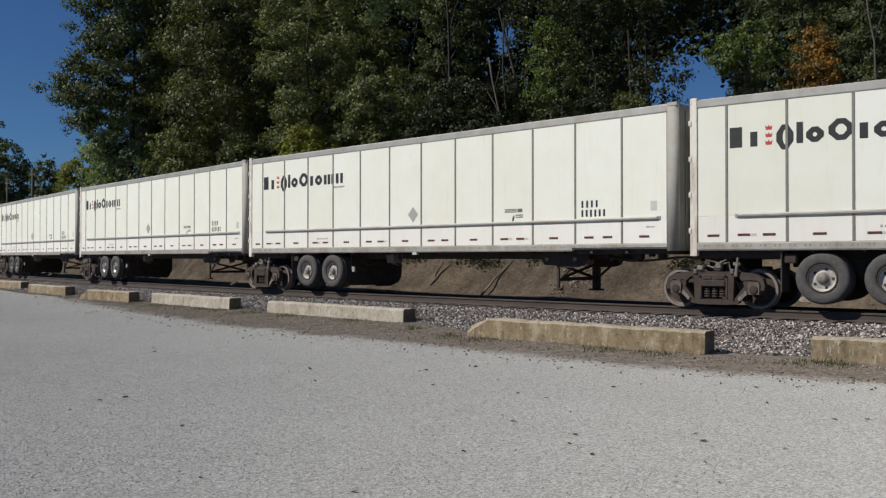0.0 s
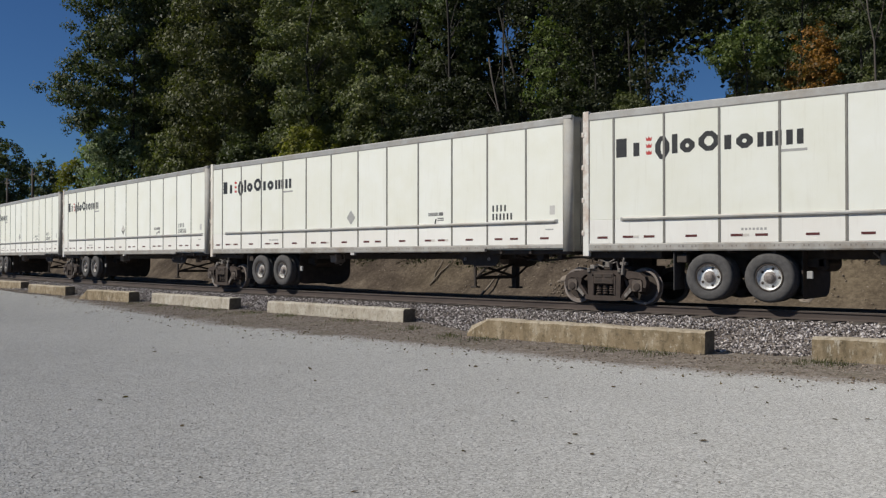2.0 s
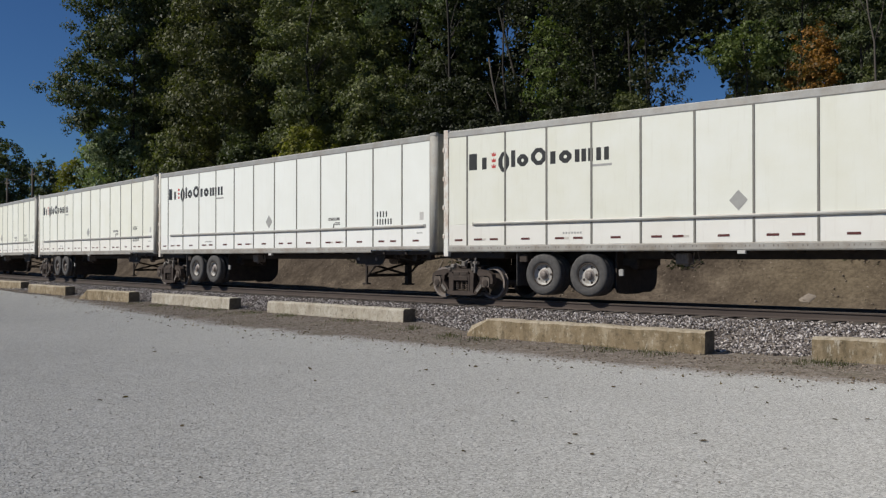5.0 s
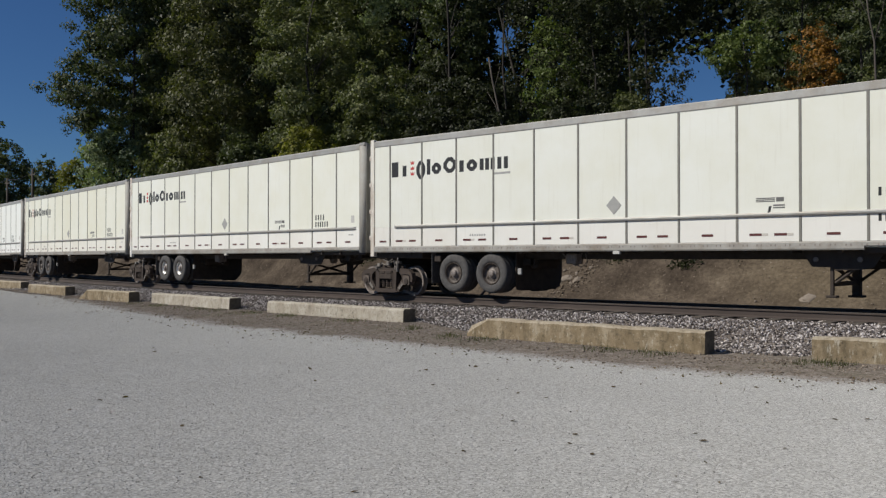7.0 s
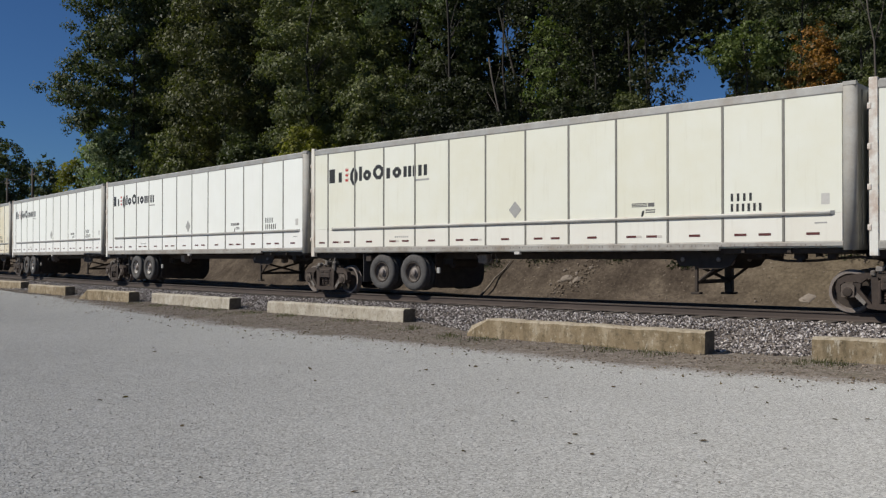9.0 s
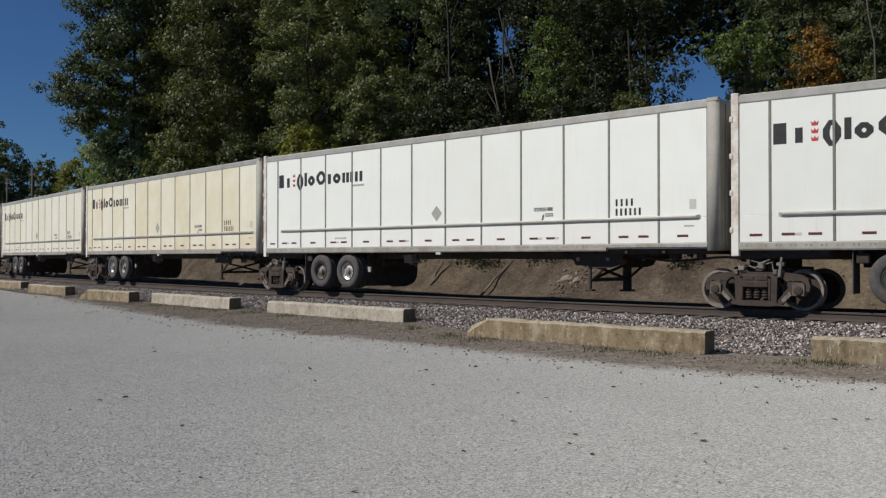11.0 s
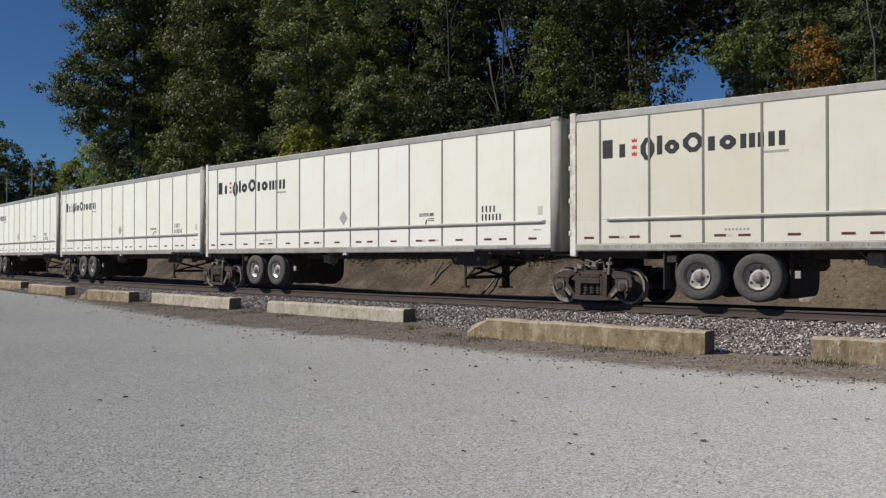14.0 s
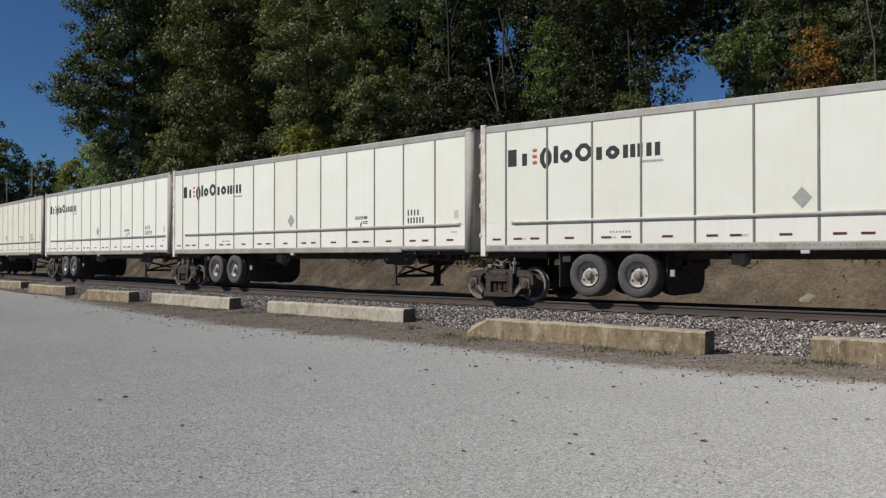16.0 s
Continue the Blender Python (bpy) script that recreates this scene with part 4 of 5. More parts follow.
    placed("mud_flap", "mud_flap", lambda: boxed(-0.01, 0.01, 0.06, 0.66, 0.30, 1.15, 0.004), M["tyre"], t, slide + 2.28)
    # dark sheet added for the far tyres' shade, rounded like a tyre below
    placed("mud_flap", "far_tyre_shade_sheet", lambda: slab_x([(0.36, 1.16), (0.36, 0.26), (0.42, 0.18), (0.55, 0.15), (WIDTH - 0.42, 0.15), (WIDTH - 0.22, 0.22), (WIDTH - 0.10, 0.36), (WIDTH - 0.06, 0.55), (WIDTH - 0.06, 1.16)], 4.935, 4.965), M["steel"], t, slide, label="full-width dark sheet standing for a flap and the shaded far tyres")
    placed("air_tank", "air_tank", lambda: lathe(bmesh.new(), [(0.02, 0.7), (0.13, 0.74), (0.14, 0.8), (0.14, 1.7), (0.13, 1.76), (0.02, 1.8)], (0, 0, 0), 16), M["steel"], t, slide + 5.25, 0, 0.86)
    placed("tank_plate", "tank_plate", lambda: boxed(-0.06, 0.06, 0.28, 0.34, -0.08, 0.08, 0.01), M["grey_mark"], t, slide + 5.12, 0, 0.66, "small pale metal plate")
    placed("valve_box", "valve_box", lambda: boxed(-0.12, 0.12, 0.1, 0.3, -0.1, 0.1, 0.02), M["steel"], t, slide + 2.45, 0, 1.0)
    placed("brake_gear", "brake_gear", lambda: brake_bm(), M["hub"], t, slide + 6.55, 0, 0)
    # landing gear
    for y, half, low, key in ((0.38, 0.035, 0.25, "thin"), (WIDTH - 0.55, 0.085, 0.20, "thick")):
        leg = placed("landing_leg", "landing_leg_" + key, lambda: boxed(-half, half, 0, 2 * half, low, 1.08, 0.01), M["steel"], t, GEAR_X, y, 0)
        placed("foot", "landing_foot_" + key, lambda: boxed(-half - 0.07, half + 0.07, -0.05, 2 * half + 0.05, low - 0.05, low, 0.01), M["steel"], leg)
        side = placed("gear_bracket", "gear_bracket", lambda: slab(bmesh.new(), [(-0.60, 1.18), (1.05, 1.18), (0.80, 0.83), (0.62, 0.78), (0.10, 0.76), (0.02, 0.82), (-0.38, 0.83)], -0.03, 0.0), M["steel"], t, GEAR_X, y, 0, "dark trapezoid gear bracket")
        for bx in (-0.30, 0.55):
            placed("bolt_plate", "bolt_plate", lambda: lathe(bmesh.new(), [(0.045, -0.02), (0.055, 0.0), (0.055, 0.02)], (0, 0, 0), 10), M["hub"], side, bx, -0.045, 0.98, "pale dusty bolt plate")
    placed("landing_brace", "landing_brace", brace_bm, M["steel"], t, GEAR_X)
    placed("crank_gearbox", "crank_gearbox", lambda: lathe(bmesh.new(), [(0.03, 1.0), (0.11, 1.02), (0.11, 1.18), (0.03, 1.2)], (0, 0, 0), 12), M["hub"], t, GEAR_X + 0.45, 0, 0.94)
    placed("air_hose", "air_hose", hose_bm, M["steel"], t, label="sagging black air hose", smooth=True)
    for bx, drop, wide in ((14.35, 0.09, 0.10), (14.62, 0.05, 0.22), (15.55, 0.07, 0.09), (15.78, 0.11, 0.16)):
        placed("nose_bracket", f"nose_bracket_{wide}", lambda: boxed(0, wide, 0, 0.16, 1.11 - drop, 1.14, 0.008), M["steel"], t, bx, 0.25)
    placed("nose_hanger", "nose_hanger", hanger_bm, M["steel"], t)
    placed("coupler_tongue", "coupler_tongue", lambda: boxed(LENGTH - 0.15, LENGTH + 0.5, 1.05, 1.55, 0.98, 1.16, 0.04, 2), M["steel"], t)
    tagged(t, label, "trailer", "trailers of the train")
    return t


def slab_x(outline, x0, x1):
    """A bar of that outline in y and z, from x0 to x1."""
    bm = bmesh.new()
    a = [bm.verts.new((x0, y, z)) for y, z in outline]
    b = [bm.verts.new((x1, y, z)) for y, z in outline]
    bm.faces.new(a)
    bm.faces.new(b[::-1])
    for i in range(len(a)):
        j = (i + 1) % len(a)
        bm.faces.new((a[i], a[j], b[j], b[i]))
    bmesh.ops.recalc_face_normals(bm, faces=bm.faces)
    return bm


def rub_rail_bm():
    prof = [(0.0, 1.865), (-0.035, 1.87), (-0.05, 1.895), (-0.05, 1.925), (-0.035, 1.95), (0.0, 1.955)]
    bm = slab_x(prof, 0.94, 16.02)
    for v in bm.verts:
        if v.co.y < -0.02:
            v.co.x += 0.09 if v.co.x < 5 else -0.09
    return bm


def front_post_bm():
    """A quarter-round corner from the side to the nose."""
    r = 0.10
    out = [(LENGTH - 0.25, -0.012)]
    for i in range(7):
        a = math.pi / 2 * i / 6
        out.append((LENGTH - r + r * math.sin(a), -0.012 + r - r * math.cos(a)))
    out.append((LENGTH - 0.06, r))
    out.append((LENGTH - 0.25, 0.06))
    bm = bmesh.new()
    lo = [bm.verts.new((x, y, Z_SILL)) for x, y in out]
    hi = [bm.verts.new((x, y, Z_ROOF + 0.02)) for x, y in out]
    bm.faces.new(lo)
    bm.faces.new(hi[::-1])
    for i in range(len(out)):
        j = (i + 1) % len(out)
        bm.faces.new((lo[i], lo[j], hi[j], hi[i]))
    bmesh.ops.recalc_face_normals(bm, faces=bm.faces)
    return bm


def rivet_bm():
    """Bolt heads along the bottom rail, in pairs."""
    bm = bmesh.new()
    for k in range(53):
        for dx in (0.0, 0.09):
            box(bm, 0.3 + 0.295 * k + dx, 0.325 + 0.295 * k + dx, -0.024, -0.012, Z_SILL + 0.085, Z_SILL + 0.125)
    return bm


def front_wall_bm():
    bm = boxed(LENGTH - 0.10, LENGTH - 0.015, 0.10, WIDTH, Z_SILL, Z_ROOF, 0.006)
    return bm


def emblem_bm():
    bm = bmesh.new()
    for k in range(3):
        box(bm, 0.0, 0.40, -0.006, 0.001, 0.2 + 0.033 * k, 0.222 + 0.033 * k)
    box(bm, 0.42, 0.58, -0.006, 0.001, 0.2, 0.29)
    for k in range(2):
        box(bm, 0.36, 0.6, -0.006, 0.001, 0.06 + 0.05 * k, 0.09 + 0.05 * k)
    return bm


def bars_bm(n, w, h, gap):
    bm = bmesh.new()
    for k in range(n):
        box(bm, k * (w + gap), k * (w + gap) + w, -0.006, 0.001, 0, h)
    return bm


def slider_bm():
    bm = bmesh.new()
    for y in (0.66, WIDTH - 0.80):
        box(bm, 2.35, 5.35, y, y + 0.14, 0.82, 1.0, 0.012)
        for x in (2.75, 3.72, 4.75):
            slab(bm, [(x - 0.18, 0.84), (x + 0.18, 0.84), (x + 0.07, 0.56), (x - 0.07, 0.56)], y, y + 0.12)
    for x in (2.45, 3.7, 5.2):
        box(bm, x, x + 0.1, 0.66, WIDTH - 0.66, 0.84, 0.98)
    return bm


def brake_bm():
    bm = boxed(-0.16, 0.16, 0.5, 0.85, 0.86, 1.12, 0.03)
    tube(bm, [(-0.3, 0.6, 1.12), (-0.1, 0.55, 0.95), (0.1, 0.55, 0.82), (0.22, 0.6, 0.9), (0.26, 0.6, 1.14)], [0.018] * 5, 6)
    tube(bm, [(0.3, 0.7, 1.14), (0.36, 0.7, 0.9), (0.2, 0.66, 0.78), (0.05, 0.62, 0.86)], [0.015] * 4, 6)
    return bm


def brace_bm():
    bm = bmesh.new()
    y0, y1 = 0.42, WIDTH - 0.48
    for a, b in (((0.0, y0, 0.86), (0.0, y1, 0.47)), ((0.0, y1, 0.86), (0.0, y0, 0.47))):
        tube(bm, [a, b], [0.038, 0.038], 6)
    box(bm, -0.04, 0.04, y0, y1, 0.43, 0.52, 0.01)
    for y in (y0, y1):
        tube(bm, [(0.06, y, 0.50), (0.72, y, 1.0)], [0.034, 0.034], 6)
    return bm


def hose_bm():
    """A sagging hose from the gear bracket to the next trailer's end."""
    sag = ((14.15, 1.12), (14.35, 1.05), (14.6, 0.985), (14.9, 0.95), (15.2, 0.945), (15.5, 0.96), (15.8, 0.99), (16.1, 1.02), (16.35, 1.03), (16.6, 1.01), (16.8, 0.95))
    return tube(bmesh.new(), [(x, 0.5, z) for x, z in sag], [0.028] * len(sag), 7)


def hanger_bm():
    """A stepped bracket hanging under the nose."""
    return slab(bmesh.new(), [(15.1, 1.15), (15.32, 1.15), (15.32, 0.99), (15.27, 0.98), (15.26, 0.92), (15.16, 0.92), (15.15, 0.99), (15.1, 1.0)], 0.3, 0.48)


# ---- rail bogies under the coupled ends ----
WHEEL_R, BASE = 0.42, 1.74
BOGIE_Y = 1.29


def mirrored(outline, e):
    return [(e * x, z) for x, z in outline]


def side_frame_bm():
    """A cast side frame: arched top chord with drooping ends, columns, slanted arms and a bottom chord, open between."""
    bm = bmesh.new()
    b = BASE / 2
    half_top = [(0.0, 0.80), (0.56, 0.80), (b - 0.20, 0.785), (b + 0.06, 0.74), (b + 0.19, 0.66), (b + 0.23, 0.52), (b + 0.21, 0.40), (b + 0.14, 0.41), (b + 0.14, 0.56), (b + 0.07, 0.615), (b - 0.16, 0.62), (b - 0.24, 0.60), (0.52, 0.69), (0.0, 0.70)]
    for e in (-1, 1):
        slab(bm, mirrored(half_top, e), -0.085, 0.075)
        slab(bm, mirrored([(0.30, 0.12), (0.43, 0.13), (0.45, 0.72), (0.32, 0.72)], e), -0.10, 0.065)
        slab(bm, mirrored([(b - 0.19, 0.34), (b - 0.06, 0.36), (b - 0.10, 0.63), (b - 0.24, 0.61)], e), -0.07, 0.06)
        slab(bm, mirrored([(0.40, 0.10), (0.52, 0.115), (b - 0.10, 0.40), (b - 0.22, 0.47), (0.46, 0.22)], e), -0.078, 0.06)
    slab(bm, [(-0.50, 0.11), (-0.30, 0.085), (0.30, 0.085), (0.50, 0.11), (0.40, 0.20), (-0.40, 0.20)], -0.105, 0.07)
    return bm


def slot_bm():
    """Four raised dark plates: the shade of the bolster end's recesses as colour."""
    bm = bmesh.new()
    for x in (-0.13, 0.13):
        for z in (0.565, 0.665):
            box(bm, x - 0.095, x + 0.095, -0.012, 0.01, z - 0.03, z + 0.03)
    return bm


def spring_bm():
    bm = bmesh.new()
    prof = []
    for k in range(5):
        z = 0.235 + 0.055 * k
        prof += [(0.05, z), (0.076, z + 0.012), (0.076, z + 0.032), (0.05, z + 0.044)]
    lathe_z(bm, prof, 0.0, 0.0, 10)
    return bm


def lathe_z(bm, prof, x, y, seg):
    rings = [[bm.verts.new((x + r * math.cos(2 * math.pi * i / seg), y + r * math.sin(2 * math.pi * i / seg), z)) for i in range(seg)] for r, z in prof]
    for a, b in zip(rings, rings[1:]):
        for i in range(seg):
            j = (i + 1) % seg
            bm.faces.new((a[i], a[j], b[j], b[i]))
    bm.faces.new(rings[0][::-1])
    bm.faces.new(rings[-1])


def rail_wheel_bm(flip):
    s = -1 if flip else 1
    p = [(0.10, -0.07), (0.15, -0.03), (0.20, 0.02), (0.335, 0.035), (0.365, -0.065), (WHEEL_R, -0.065), (WHEEL_R + 0.004, 0.05), (WHEEL_R + 0.027, 0.06), (WHEEL_R + 0.027, 0.08), (0.36, 0.085), (0.34, 0.055), (0.16, 0.06), (0.10, 0.09)]
    bm = lathe(bmesh.new(), [(r, s * o) for r, o in p], (0, 0, 0), 36)
    for f in bm.faces:
        c = f.calc_center_median()
        # web in darker steel: the recess's shade and dirt put into the colour
        f.material_index = 1 if math.hypot(c.x, c.z) < 0.345 else 0
    return bm


def build_bogie():
    b = empty("rail_bogie")
    for s in (-1, 1):
        y = BOGIE_Y + s * 0.99
        placed("side_frame", "side_frame", side_frame_bm, M["bogie"], b, 0, y, 0, "dusty brown cast side frame")
        for dx in (-0.17, 0.0, 0.17):
            placed("coil_spring", "coil_spring", spring_bm, M["bogie"], b, dx, y, 0)
        for e in (-1, 1):
            placed("bearing_cap", "bearing_cap" + str(s), lambda s=s: lathe(bmesh.new(), [(0.115, -s * 0.06), (0.115, s * 0.09), (0.08, s * 0.13), (0.03, s * 0.135)], (0, 0, 0), 16), M["bogie"], b, e * BASE / 2, y, WHEEL_R, smooth=False)
            placed("brake_shoe", "brake_shoe" + str(e), lambda e=e: slab(bmesh.new(), [(e * -0.47, 0.24), (e * -0.43, 0.24), (e * -0.44, 0.56), (e * -0.50, 0.56)], -0.05, 0.05), M["steel"], b, e * BASE / 2, BOGIE_Y + s * 0.75, 0)
    for s in (-1, 1):
        y = BOGIE_Y + s * 1.05
        placed("bolster_end", "bolster_end", lambda: boxed(-0.27, 0.27, -0.06, 0.06, 0.50, 0.74, 0.02), M["bogie"], b, 0, y, 0)
        placed("bolster_slots", "bolster_slots", slot_bm, M["steel"], b, 0, y + s * 0.062, 0, "dark plates for the shaded recesses in the bolster's end")
        for e in (-1, 1):
            placed("stop_lug", "stop_lug", lambda: boxed(-0.045, 0.045, -0.06, 0.06, -0.05, 0.06, 0.015), M["dust_steel"], b, e * 0.41, y, 0.79, "pale dusty stop lug")
            placed("stencil_patch", f"arm_plate_{e}", lambda e=e: slab(bmesh.new(), mirrored([(0.53, 0.225), (0.575, 0.165), (0.74, 0.33), (0.69, 0.40)], e), -0.012, 0.0), M["dust_steel"], b, 0, BOGIE_Y + s * 1.085, 0, "pale stencilled patch on the slanted arm")
        for e in (-1, 1):
            placed("wear_plate", "wear_plate", lambda: boxed(-0.025, 0.025, -0.055, 0.055, 0.2, 0.66, 0.012), M["bogie"], b, e * 0.29, y, 0)
            placed("journal_box", "journal_box", journal_bm, M["dust_bogie"], b, e * BASE / 2, BOGIE_Y + s * 1.0, WHEEL_R)
            placed("brake_hanger", "brake_hanger" + str(e), lambda e=e: tube(bmesh.new(), [(e * 0.12, 0, 0.3), (e * 0.02, 0, 0.55), (e * -0.1, 0, 0.78)], [0.028, 0.024, 0.022], 6), M["wheel"], b, e * 0.42, BOGIE_Y + s * 0.84, 0)
        placed("tie_rod", "tie_rod", lambda: tube(bmesh.new(), [(-0.7, 0, 0.19), (0.7, 0, 0.19)], [0.022, 0.022], 6), M["bogie"], b, 0, BOGIE_Y + s * 0.93, 0)
    placed("bolster", "bolster", lambda: boxed(-0.28, 0.28, BOGIE_Y - 1.12, BOGIE_Y + 1.12, 0.46, 0.62, 0.03), M["bogie"], b)
    placed("adapter_frame", "adapter_frame", adapter_bm, M["bogie"], b, label="dusty steel coupling adapter")
    placed("hand_brake", "hand_brake", gear_bm, M["dust_steel"], b, label="dusty brake lever, pipes and valve")
    wheelsets = []
    for e in (-1, 1):
        ws = placed("wheelset", "axle_rail", lambda: lathe(bmesh.new(), [(0.06, -1.02), (0.06, -0.85), (0.085, -0.8), (0.08, 0.8), (0.06, 0.85), (0.06, 1.02)], (0, 0, 0), 12), M["wheel"], b, e * BASE / 2, BOGIE_Y, WHEEL_R)
        placed("rail_wheel", "rail_wheel_near", lambda: rail_wheel_bm(False), M["wheel"], ws, 0, -0.745, 0, "worn steel rail wheel")
        placed("rail_wheel", "rail_wheel_far", lambda: rail_wheel_bm(True), M["wheel"], ws, 0, 0.745, 0)
        for w in ws.children:
            if len(w.data.materials) < 2:
                w.data.materials.append(M["steel"])
        wheelsets.append(ws)
    tagged(b, "dusty brown cast steel rail bogie on the rails", "bogie", "bogies of the train")
    return b, wheelsets


def journal_bm():
    """A square-shouldered adapter over the axle's end with a rounded cap."""
    bm = slab(bmesh.new(), [(-0.12, -0.10), (0.12, -0.10), (0.125, 0.12), (0.09, 0.17), (-0.09, 0.17), (-0.125, 0.12)], -0.10, 0.09)
    return bm


def adapter_bm():
    bm = boxed(-0.55, 0.62, BOGIE_Y - 0.88, BOGIE_Y + 0.88, 0.70, 0.90, 0.03)
    box(bm, -0.35, 0.45, BOGIE_Y - 0.5, BOGIE_Y + 0.5, 0.62, 1.12, 0.04)
    for s in (-1, 1):
        box(bm, -0.12, 0.12, BOGIE_Y + s * 0.92 - 0.05, BOGIE_Y + s * 0.92 + 0.05, 0.80, 1.10, 0.02)
        box(bm, 0.2, 0.34, BOGIE_Y + s * 0.9 - 0.05, BOGIE_Y + s * 0.9 + 0.05, 0.80, 1.10, 0.02)
    return bm


def gear_bm():
    """Brake rigging on the near side: an upright lever, bent pipes, a valve and their brackets."""
    bm = bmesh.new()
    tube(bm, [(0.50, 0.20, 0.70), (0.53, 0.17, 0.90), (0.55, 0.18, 1.10)], [0.045, 0.035, 0.028], 7)
    tube(bm, [(-0.3, 0.22, 0.80), (-0.18, 0.2, 0.94), (0.0, 0.2, 0.88), (0.2, 0.2, 1.0)], [0.022] * 4, 6)
    tube(bm, [(0.16, 0.25, 0.82), (0.2, 0.22, 0.96), (0.34, 0.22, 1.0), (0.36, 0.24, 0.84)], [0.02] * 4, 6)
    tube(bm, [(-0.1, 0.2, 1.04), (0.1, 0.24, 0.98), (0.3, 0.2, 1.06)], [0.018] * 3, 6)
    box(bm, 0.06, 0.2, 0.14, 0.28, 0.86, 1.0, 0.02)
    box(bm, -0.36, -0.22, 0.16, 0.3, 0.82, 0.93, 0.02)
    box(bm, 0.44, 0.6, 0.16, 0.3, 0.92, 1.0, 0.015)
    return bm


TONES = {4: "white", 3: "white", 2: "white", 1: "white", 0: "white", -1: "white", -2: "bright", -3: "white", -4: "white", -5: "warm", -6: "bright", -7: "bright",
         -8: "tan", -9: "cream", -10: "white", -11: "white", -12: "white", -13: "white", -14: "cream", -15: "white"}
SLIDES = {4: -0.40, 2: -0.06, -2: -0.10, -7: -0.10, -12: 0.1}
SHINY = {(-4, 0), (-4, 1), (-10, 0), (-10, 1), (-7, 1), (-8, 0), (2, 0), (2, 1), (-13, 0)}
GREY = (4, 3, 1, 0, -1, -2, -6, -8, -9, -11, -12, -13)
RUSTY = (4, 1, -2, -3, -5, -10)
LABELS = {"white": "white box trailer with grey seams, riding on rail bogies", "bright": "bright clean white box trailer riding on rail bogies",
          "warm": "yellowed white box trailer riding on rail bogies", "cream": "cream aged box trailer riding on rail bogies", "tan": "tan dirt-stained box trailer riding on rail bogies"}
PITCH, REAR0 = 16.7816, -75.45
train, bogies, wheelsets = {}, {}, []
for n, tone in TONES.items():
    train[n] = build_trailer(n, tone, SLIDES.get(n, 0.06), LABELS[tone].replace(" riding", " with rusted post riding").replace(" with grey seams,", "") if n in RUSTY else LABELS[tone])
    bogies[n], ws = build_bogie()
    wheelsets += ws

# ---- ballast, rubble and litter ----
def stones(name, count, place, size, material, label, category):
    """Many small broken stones as one object."""
    base = np.array([(1, 0, 0), (-1, 0, 0), (0, 1, 0), (0, -1, 0), (0, 0, 1), (0, 0, -1)], dtype=float)
    tri = np.array([(0, 2, 4), (2, 1, 4), (1, 3, 4), (3, 0, 4), (2, 0, 5), (1, 2, 5), (3, 1, 5), (0, 3, 5)])
    pos = place(count)
    count = len(pos)
    q = rng.normal(size=(count, 4))
    q /= np.linalg.norm(q, axis=1)[:, None]
    w, x, y, z = q.T
    rot = np.stack([1 - 2 * (y * y + z * z), 2 * (x * y - z * w), 2 * (x * z + y * w), 2 * (x * y + z * w), 1 - 2 * (x * x + z * z), 2 * (y * z - x * w), 2 * (x * z - y * w), 2 * (y * z + x * w), 1 - 2 * (x * x + y * y)], axis=1).reshape(-1, 3, 3)
    s = rng.uniform(size[0], size[1], count)[:, None, None] * rng.uniform(0.6, 1.25, (count, 6, 3)) * rng.uniform(0.6, 1.1, (count, 1, 3))
    verts = np.einsum("nij,nkj->nki", rot, base[None] * s) + pos[:, None, :]
    faces = (tri[None] + 6 * np.arange(count)[:, None, None]).reshape(-1, 3)
    me = mesh_arrays(name, verts.reshape(-1, 3), faces)
    me.materials.append(material)
    tagged(new(name, me), label, category, kind="stuff")


def on_ballast(count):
    x = -2 - 48 * rng.uniform(0, 1, count) ** 1.35
    far = np.interp(x, (-50, -14, -11, 0), (-2.3, -2.3, -3.6, -3.6))
    v = rng.uniform(0, 1, count) * (0.40 - far) + far
    return np.array([(a, line(a) + b, rest_height(a, b) + 0.005 + 0.02 * c) for a, b, c in zip(x, v, rng.uniform(-1, 1, count))])


def between_rails(count):
    x = -2 - 48 * rng.uniform(0, 1, count) ** 1.35
    v = rng.uniform(0.65, 3.4, count)
    return np.array([(a, line(a) + b, rest_height(a, b) - 0.01) for a, b in zip(x, v)])


def on_bank(count):
    x = -2 - 48 * rng.uniform(0, 1, count) ** 1.2
    v = 4.5 + 5.0 * rng.uniform(0, 1, count)
    return np.array([(a, line(a) + b, rest_height(a, b)) for a, b in zip(x, v)])


def on_verge(count):
    x = -2 - 46 * rng.uniform(0, 1, count) ** 1.2
    out = []
    for a in x:
        e = lot_edge(a)
        b = e + 0.02 + (abs(e) - 2.6) * rng.uniform() ** 0.8
        out.append((a, line(a) + b, rest_height(a, b)))
    return np.array(out)


def on_lot(count):
    """Loose chips over the nearer part of the lot."""
    y = 2.6 + 11.5 * rng.uniform(0, 1, count) ** 1.15
    lo, hi = -2.9 * y - 1.0, -0.08 * y
    x = lo + (hi - lo) * rng.uniform(0, 1, count)
    v = y - np.array([line(a) for a in x])
    keep = v < np.array([lot_edge(a) for a in x]) + 0.2
    return np.stack([x, y, np.full(count, LOT_Z)], axis=1)[keep]


stones("lot_gravel", 50000, on_lot, (0.004, 0.0105), M["lot_chips"], "loose pale grey gravel chips over the lot", "gravel")
stones("ballast_stones", 72000, on_ballast, (0.016, 0.042), M["ballast"], "grey and white crushed stone ballast beside the rails", "ballast")
stones("ballast_stones", 9000, between_rails, (0.028, 0.05), M["ballast"], "grey crushed stone ballast between the rails", "ballast")
